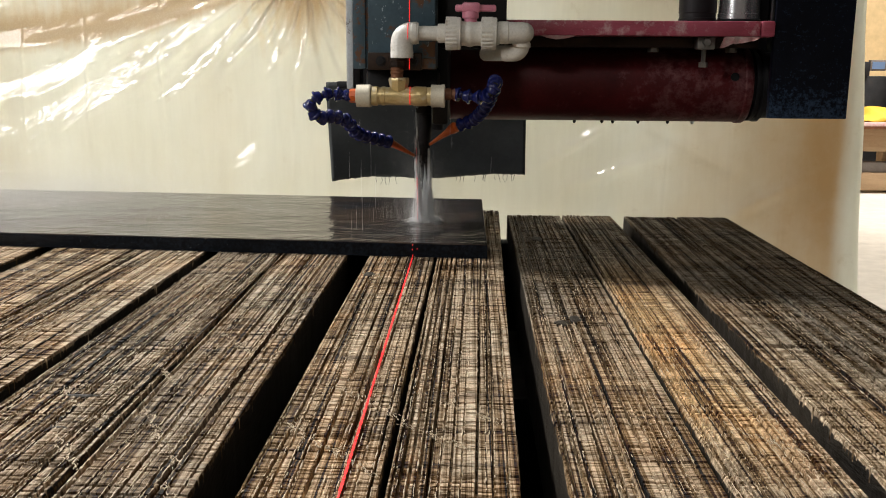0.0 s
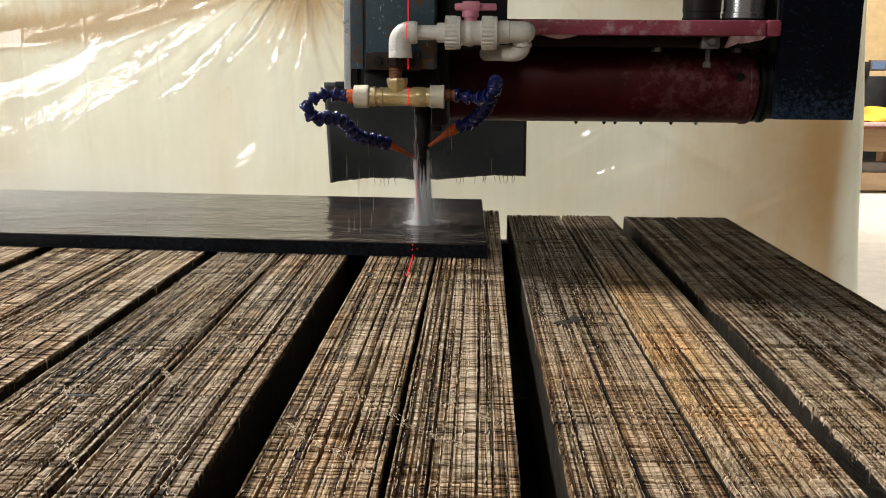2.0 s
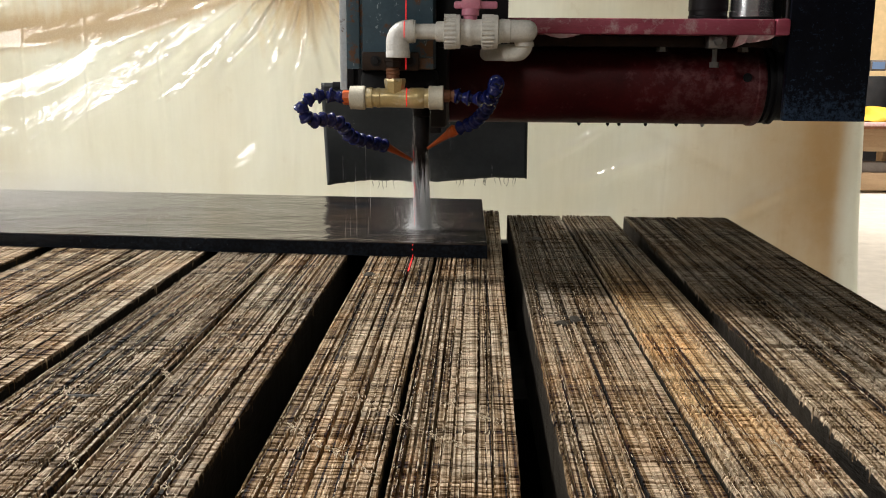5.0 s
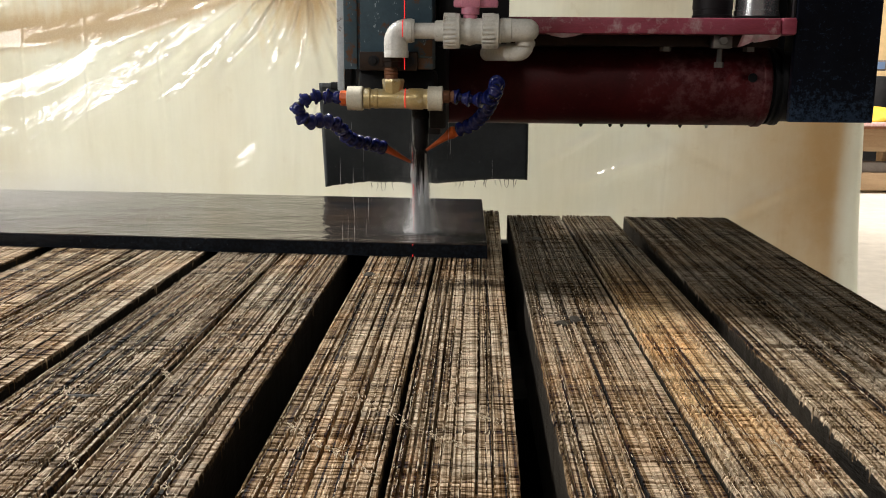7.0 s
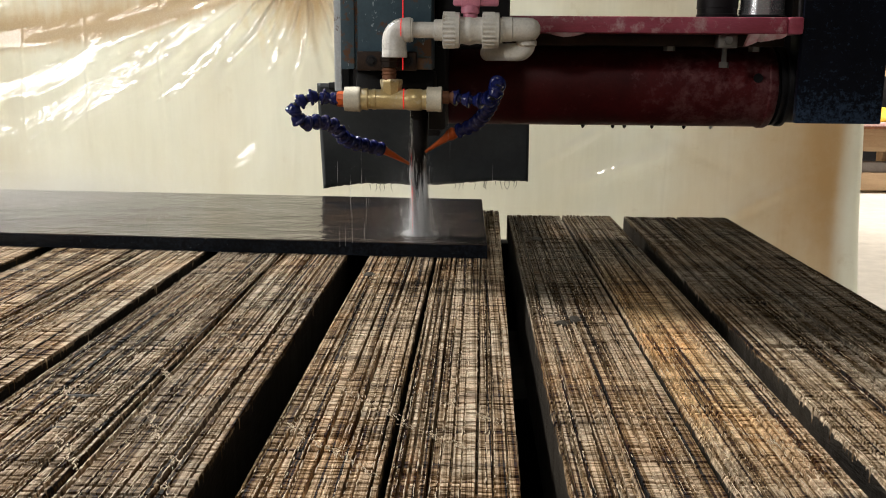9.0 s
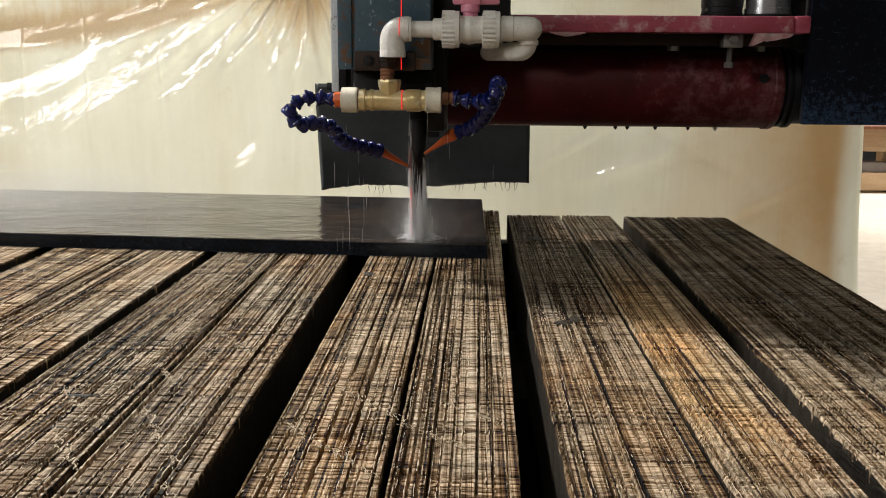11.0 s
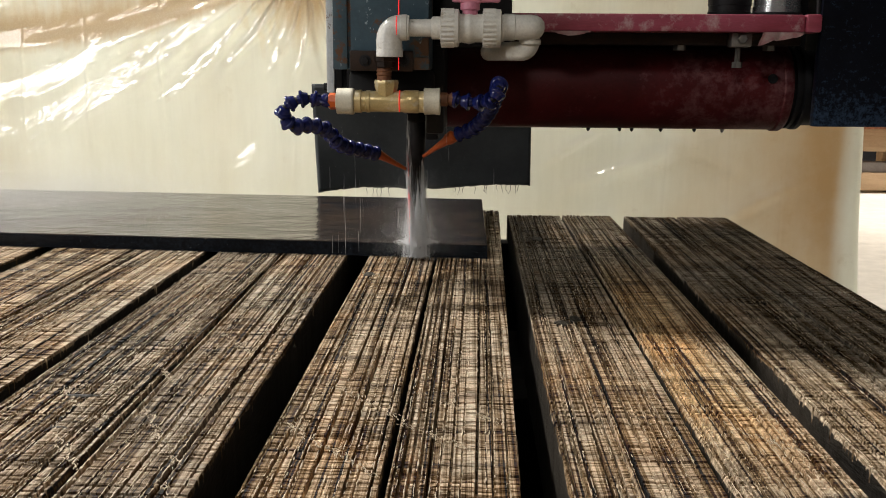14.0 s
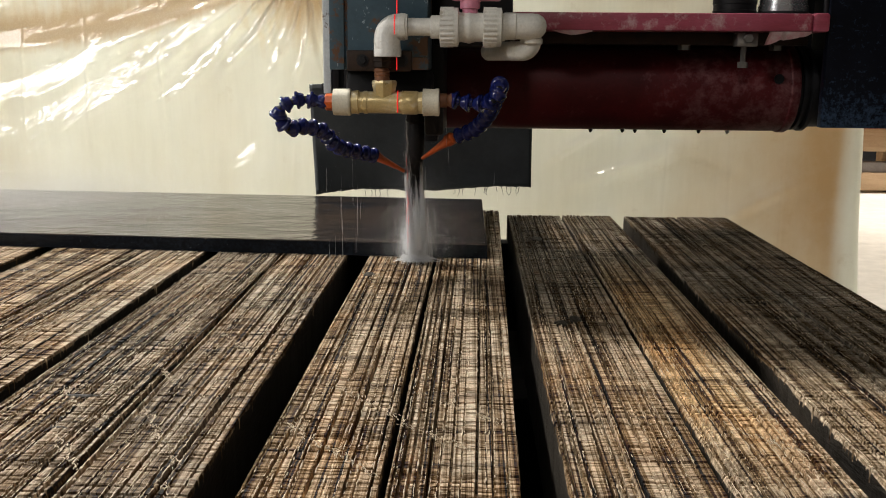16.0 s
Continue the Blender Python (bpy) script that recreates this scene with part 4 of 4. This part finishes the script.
    # posts that stand on the plate
    cap = part("black_cap", lathe((0.535, 2.30, 0.496), (0, 0, 1), [(0, 0.042), (0.004, 0.044), (0.012, 0.044), (0.013, 0.0425), (0.024, 0.0425), (0.025, 0.044), (0.060, 0.044), (0.064, 0.038)], 40), BLACK, t, "black rubber cap")
    part("cap_shaft", lathe((0.535, 2.30, 0.5605), (0, 0, 1), [(0, 0.036), (0.09, 0.036)], 40), CHROME, cap, "bright steel shaft")
    part("steel_post", lathe((0.632, 2.30, 0.496), (0, 0, 1), [(0, 0.050), (0.022, 0.050), (0.023, 0.048), (0.125, 0.048)], 40), CHROME, t, "bright steel cylinder")
    part("post_collar", lathe((0.632, 2.30, 0.4965), (0, 0, 1), [(0, 0.050), (0.001, 0.0525), (0.008, 0.0525), (0.010, 0.0502)], 40), BLACK, t, "black collar round the steel cylinder")
    part("panel_rib", box(0.655, 0.7435, 2.43, 2.455, 0.36, 2.0, 0.003), BLACK, t, "black steel rib behind the mounting plate")
    part("end_panel", box(0.674, 0.849, 2.15, 2.172, 0.2815, 2.0, 0.0025), NAVY, t, "navy black steel end panel scuffed along the bottom")
    part("gear_housing", box(0.745, 0.848, 2.178, 2.46, 0.283, 0.60, 0.004), BLACK, t, "dark gear housing behind the end panel")
    part("panel_edge", box(0.668, 0.6735, 2.158, 2.17, 0.4975, 2.0, 0.001), BLACK, t)
    # rubber splash flap behind the tool
    nu, nv = 60, 24
    co = np.zeros((nu, nv, 3))
    rng = np.random.RandomState(4)
    rag = rng.uniform(-0.002, 0.002, nu)
    for i in range(nu):
        u = i / (nu - 1)
        x = -0.487 + 0.668 * u
        bottom = 0.008 + 0.024 * u + 0.006 * math.sin(u * 9) + rag[i]
        for j in range(nv):
            v = j / (nv - 1)
            co[i, j] = (x + 0.025 * (1 - v) ** 1.5 * (1 - u) ** 3, 3.13 + 0.03 * math.sin(u * 4) * (1 - v) - 0.05 * (1 - v) ** 2 * (1 - u) ** 6, bottom + (0.335 - bottom) * v)
    me = grid_mesh("splash_flap", co - np.array(HEAD), nu, nv, RUBBER)
    fl = tagged(new("splash_flap", me), "black wet rubber splash flap with a ragged hem")
    fl.parent = t
    BASES[fl.name] = LOCK
    s = fl.modifiers.new("thickness", "SOLIDIFY")
    s.thickness = 0.006
    part("flap_arm", box(-0.20, -0.10, 2.26, 3.15, 0.338, 0.385, 0.004), BLACK, t, "black arm that carries the flap")
    part("flap_rail", box(-0.45, 0.17, 3.12, 3.15, 0.316, 0.338, 0.004), BLACK, t, "black rail along the flap's top")
    # frayed threads along its hem
    bm = bmesh.new()
    for k in range(20):
        x = random.choice([random.uniform(-0.33, -0.15), random.uniform(-0.05, 0.16)])
        z = 0.008 + 0.024 * (x + 0.487) / 0.668
        sweep([(x, 3.125, z + 0.004), (x + random.uniform(-0.004, 0.004), 3.125, z - random.uniform(0.004, 0.012)), (x + random.uniform(-0.008, 0.008), 3.125, z - random.uniform(0.012, 0.024))], [0.0012, 0.0008, 0.0004], 5, bm)
    part("frayed_hem", bm, RUBBER, fl, "frayed threads", kind="stuff")
    # red laser line where it falls on the head
    la = part("laser_stripe", box(-0.1302, -0.1286, 1.9432, 1.9440, 0.478, 0.64, 0), LASER, t, "red laser stripe")
    part("laser_stripe", sweep([(-0.1285, 1.90 - 0.0217 * math.cos(radians(a)), 0.457 + 0.0217 * math.sin(radians(a))) for a in range(-60, 61, 12)], 0.0008, 6), LASER, t, "red laser stripe")
    part("laser_stripe", box(-0.1284, -0.1270, 1.9186, 1.9196, 0.386, 0.417, 0), LASER, t, "red laser stripe")
    part("laser_stripe", sweep([(-0.1265, 1.93 - 0.0192 * math.cos(radians(a)), 0.3315 + 0.0192 * math.sin(radians(a))) for a in range(-60, 91, 12)], 0.0008, 6), LASER, t, "red laser stripe")
    # drops that cling to the motor's underside
    for k in range(7):
        x = random.uniform(0.10, 0.66)
        part("hanging_drop", lathe((x, 2.335, 0.2635), (0, 0, -1), [(0, 0.004), (0.003, 0.0045), (0.006, 0.003), (0.008, 0.0008)], 8), WATER if k % 4 == 0 else BLACK, mo)
    return t


HEAD_OB = head()


# ---- water ----
def strands(rng, n, top, bottom, spread_top, spread_bottom, thick, parent, label, name="water_jet", low=1.0, material=None):
    """Thin threads of water from one place down to another; low > 1 gathers them towards the bottom."""
    a = rng.uniform(0, 2 * math.pi, n)[:, None]
    r = np.abs(rng.normal(0, 1, n))[:, None]
    s = rng.uniform(0, 1, n)[:, None] ** (1 / low) * 0.9
    e = np.minimum(s + rng.uniform(0.08, 0.3, n)[:, None], 1.0)
    t = s + (e - s) * np.linspace(0, 1, 4)[None, :]
    w = spread_top + (spread_bottom - spread_top) * t ** 2
    mid = np.array(top) + (np.array(bottom) - np.array(top)) * t[:, :, None]
    mid = mid + np.stack([np.cos(a) * r * w, np.sin(a) * r * w, 0 * w], -1)
    wide = thick * rng.uniform(0.5, 1.3, n)[:, None] * np.array([0.2, 1.0, 1.0, 0.3])
    return slivers(name, mid, wide, parent, label, material)


def spray(rng, n, centre, size, grow, parent, label, name="mist"):
    """A cloud of very fine drops, thickest at its middle, each one small face turned at random."""
    p = np.array(centre) + np.stack([rng.normal(0, size[0], n), rng.normal(0, size[1], n), np.abs(rng.normal(0, size[2], n))], -1)
    r = grow * rng.uniform(0.5, 1.3, n)
    a = rng.normal(0, 1, (n, 3))
    b = np.cross(a, rng.normal(0, 1, (n, 3)))
    a /= np.linalg.norm(a, axis=1)[:, None]
    b /= np.linalg.norm(b, axis=1)[:, None]
    corners = [p + r[:, None] * (math.cos(k) * a + math.sin(k) * b) for k in (0.0, 2.094, 4.189)]
    off = np.array(BASES[parent.name]) if parent else np.zeros(3)
    me = bpy.data.meshes.new(name)
    me.from_pydata((np.stack(corners, 1).reshape(-1, 3) - off).tolist(), [], np.arange(3 * n).reshape(-1, 3).tolist())
    me.materials.append(WATER)
    ob = new(name, me)
    if parent:
        ob.parent = parent
    return tagged(ob, label, kind="stuff")


def splash(rng, n, centre, reach, parent, label):
    a = rng.uniform(0, 2 * math.pi, n)[:, None]
    far = (reach * np.abs(rng.normal(0.3, 0.3, n)))[:, None]
    up = rng.uniform(0, 0.012, n)[:, None]
    t = np.array([0.1, 0.4, 0.75, 1.0])[None, :]
    mid = np.array(centre) + np.stack([np.cos(a) * far * t, np.sin(a) * far * t, up * np.sin(t * math.pi) + 0.001 + 0 * a], -1)
    wide = rng.uniform(0.0002, 0.0005, n)[:, None] * np.array([1, 1, 0.8, 0.3])
    return slivers("splash", mid, wide, parent, label)


def water():
    rng = np.random.RandomState(21)
    t = thing("cooling_water", HEAD, "white cooling water running down the bit and splashing", "water")
    jets = [strands(rng, 1500, (-0.110, 2.180, 0.20), (-0.110, 2.180, 0.0), 0.0095, 0.0125, 0.00022, t, "white jet round the bit", low=1.8) for k in range(3)]
    core = [(0.0, 0.0004), (0.03, 0.0024), (0.06, 0.0052), (0.09, 0.0088), (0.115, 0.0112), (0.139, 0.0124)]
    part("water_core", lathe((-0.108, 2.166, 0.168), (0, 0, -1), core, 40), WATER, t, "dense white middle of the jet")
    foot = [(0.0, 0.0085), (0.006, 0.0100), (0.012, 0.013), (0.016, 0.0165), (0.018, 0.019)]
    foot = part("water_foot", lathe((-0.109, 2.174, 0.049), (0, 0, -1), foot, 40), WATER, t, "white foot where the jet meets the stone")
    strands(rng, 1500, (-0.129, 2.155, 0.185), (-0.114, 2.160, 0.02), 0.0018, 0.0075, 0.00026, t, "thin stream from a nozzle", "side_stream")
    strands(rng, 1100, (-0.099, 2.155, 0.208), (-0.094, 2.165, 0.04), 0.0014, 0.0045, 0.00026, t, "thin stream from a nozzle", "side_stream")
    strands(rng, 70, (-0.130, 2.17, 0.30), (-0.126, 2.17, 0.15), 0.002, 0.012, 0.00018, t, "fine spray above the nozzle", "side_stream")
    splashes = [splash(rng, 1300, (-0.110, 2.180, 0.030), 0.05, t, "flat splash on the stone"),
                splash(rng, 350, (-0.110, 2.180, 0.003), 0.045, t, "splash on the timbers")]
    mist = [spray(rng, 110000, (-0.112, 2.180, 0.012), (0.018, 0.018, 0.055), 0.00022, t, "fine mist"),
            spray(rng, 230000, (-0.118, 2.180, 0.012), (0.045, 0.045, 0.085), 0.00014, t, "fine mist")]
    mist.append(spray(rng, 70000, (-0.110, 2.176, 0.026), (0.014, 0.014, 0.030), 0.00024, t, "dense white spray at the jet's foot"))
    strands(rng, 16, (-0.127, 2.15, 0.22), (-0.122, 2.152, 0.031), 0.0012, 0.004, 0.00014, t, "red laser light caught in the water", "laser_glint", material=LASER)
    # drips from the hoses and fittings
    for x, y, z0, n in ((-0.243, 2.04, 0.29, 7), (-0.222, 2.06, 0.29, 3), (-0.205, 2.0, 0.30, 3), (-0.265, 2.02, 0.25, 2), (-0.048, 2.1, 0.30, 3), (0.05, 2.2, 0.26, 2)):
        strands(rng, n, (x, y, z0), (x, y, 0.031), 0.003, 0.004, 0.00019, t, "falling drips", "drip")
    return t, jets, [splashes[0], foot, splashes[1]], mist


WATER_OB, JETS, SPLASHES, MIST = water()


def far_mist():
    rng = np.random.RandomState(6)
    ob = spray(rng, 380000, (-1.17, 2.35, 0.031), (0.24, 0.20, 0.045), 0.00042, None, "thin pale mist hanging over the slab", "drifting_mist")
    return tagged(ob, category="mist")


far_mist()


# ---- laser line on the timbers ----
def laser_line():
    t = thing("laser_line", (-0.12, 1.87, 0.0), "red laser guide line across the timbers", "laser line")
    cuts = ((0.45, 0.80, 0.60), (0.80, 0.95, 0.65), (0.95, 1.09, 0.75), (1.09, 1.23, 0.85), (1.23, 1.37, 0.95), (1.37, 1.48, 1.05), (1.48, 1.58, 1.15), (1.58, 1.63, 1.3), (1.63, 1.67, 1.45),
            (1.67, 1.72, 1.9), (1.72, 1.765, 3.7), (1.765, 1.80, 5.5), (1.80, 1.89, 6.8))
    out = []
    for a, b, when in cuts:
        bm = bmesh.new()
        n = max(2, int((b - a) / 0.006))
        for i in range(n):
            y = a + (b - a) * i / n
            w = 0.0009 + 0.0007 * random.random()
            box(-0.1195 - w, -0.1195 + w, y, y + (b - a) / n * random.choice([1, 1, 1, 0.85]), 0.0004, 0.0009 + 0.0006 * random.random(), 0, bm)
        out.append((part("laser_dash", bm, LASER, t, smooth=False), when, (0, 0, -0.03)))
    for x, z0, z1, when in ((-0.1195, 0.0235, 0.0275, 7.4), (-0.1205, 0.015, 0.0175, 6.2), (-0.1100, 0.017, 0.0190, 3.2), (-0.1195, 0.001, 0.005, 7.2)):
        out.append((part("laser_dash", box(x - 0.0007, x + 0.0007, 1.9012, 1.9020, z0, z1, 0), LASER, t, smooth=False), when, (0, 0.04, 0)))
    return out


LASER_DASHES = laser_line()


# ---- beyond the curtain ----
def rack():
    t = thing("timber_rack", (4.6, 9.7, FLOOR), "low rack of weathered timber beams on the concrete floor", "rack")
    part("top_board", box(3.70, 5.6, 9.3, 10.1, -0.170, -0.133, 0.004), PEELED, t, "pale board on top")
    part("upper_beam", box(3.74, 5.6, 9.45, 9.62, -0.43, -0.205, 0.01), RACK_WOOD, t)
    part("edge_board", box(3.70, 5.6, 9.40, 9.9, -0.204, -0.171, 0.004), RUSTY, t, "reddish brown board")
    part("middle_beam", box(3.74, 5.6, 9.46, 9.62, -0.64, -0.54, 0.008), GREY_BEAM, t, "grey beam")
    part("lower_beam", box(3.74, 5.6, 9.43, 9.62, FLOOR + 0.03, -0.642, 0.01), RACK_WOOD, t)
    for x in (4.2, 4.9, 5.5):
        part("post", box(x, x + 0.14, 9.625, 9.78, FLOOR, -0.205, 0.006), RACK_WOOD, t)
    # tarpaulin thrown over
    nu, nv = 50, 24
    u = np.linspace(3.78, 4.9, nu)[:, None] + np.zeros((1, nv))
    v = np.linspace(0, 1, nv)[None, :] + np.zeros((nu, 1))
    hump = 0.16 + 0.06 * np.sin(u * 7) + 0.03 * np.sin(u * 19 + v * 6)
    z = -0.128 + hump * np.sin(v * math.pi) ** 0.7 * np.clip((u - 3.78) / 0.3, 0.25, 1) + 0.012 * np.sin(u * 31 + v * 11)
    z = np.maximum(z, -0.128)
    me = grid_mesh("tarpaulin", np.stack([u, 9.35 + 0.65 * v, z], -1), nu, nv, YELLOW)
    tagged(new("tarpaulin", me), "crumpled yellow tarpaulin on the timber rack", "tarpaulin").modifiers.new("thickness", "SOLIDIFY").thickness = 0.004


def control_cabinet():
    t = thing("control_cabinet", (4.45, 10.9, FLOOR), "dark control cabinet with a small lit screen", "cabinet")
    part("body", box(4.38, 4.80, 10.8, 11.2, FLOOR, 0.30, 0.01), BLACK, t)
    part("side_box", box(4.38, 4.46, 10.75, 10.95, 0.30, 0.46, 0.01), BLACK, t)
    sc = part("monitor", box(4.50, 4.68, 10.85, 10.92, 0.36, 0.48, 0.008), GREY_BEAM, t, "grey monitor housing")
    part("screen", box(4.52, 4.66, 10.845, 10.849, 0.38, 0.46, 0), SCREEN, sc, "lit blue screen")
    t = thing("steel_post", (4.78, 10.6, FLOOR), "grey painted steel post", "post")
    part("shaft", lathe((4.80, 10.6, FLOOR), (0, 0, 1), [(0, 0.14), (0.01, 0.14), (0.012, 0.085), (1.45, 0.085), (1.48, 0.07)], 32), GREY_POST, t)


rack()
control_cabinet()


# ---- what moves ----
def motions():
    times = [0.0, 0.1, 0.2, 1.0] + [float(k) for k in range(2, 16)] + [15.8, 15.9, 16.0]
    for ob in (HEAD_OB, WATER_OB):
        walk(ob, [(t, pose(HEAD[0], HEAD[1] - SPEED * t, HEAD[2])) for t in times])
    # the water turns and shivers round the bit
    flick = [k * 0.2 for k in range(81)]
    rng = np.random.RandomState(9)
    for k, ob in enumerate(JETS + SPLASHES + MIST):
        turn = rng.uniform(0, 360)
        rows = []
        for t in flick:
            turn += rng.uniform(20, 70)
            # about the bit's own axis, which is the thing's origin
            # what spreads on the stone drops to the timbers once the bit has passed the slab's edge
            drop = -0.028 * min(1.0, max(0.0, (t - 14.2) / 1.4)) if ob in SPLASHES[:2] else 0.0
            rows.append((t, pose(rng.uniform(-0.001, 0.001), rng.uniform(-0.001, 0.001), drop, 0, 0, turn)))
        walk(ob, rows)
    # the laser line is cut off bit by bit: its dashes drop into the wood
    for ob, when, away in LASER_DASHES:
        walk(ob, [(0.0, pose(0, 0, 0)), (when, pose(0, 0, 0)), (when + 0.1, pose(*away)), (16.0, pose(*away))])


motions()
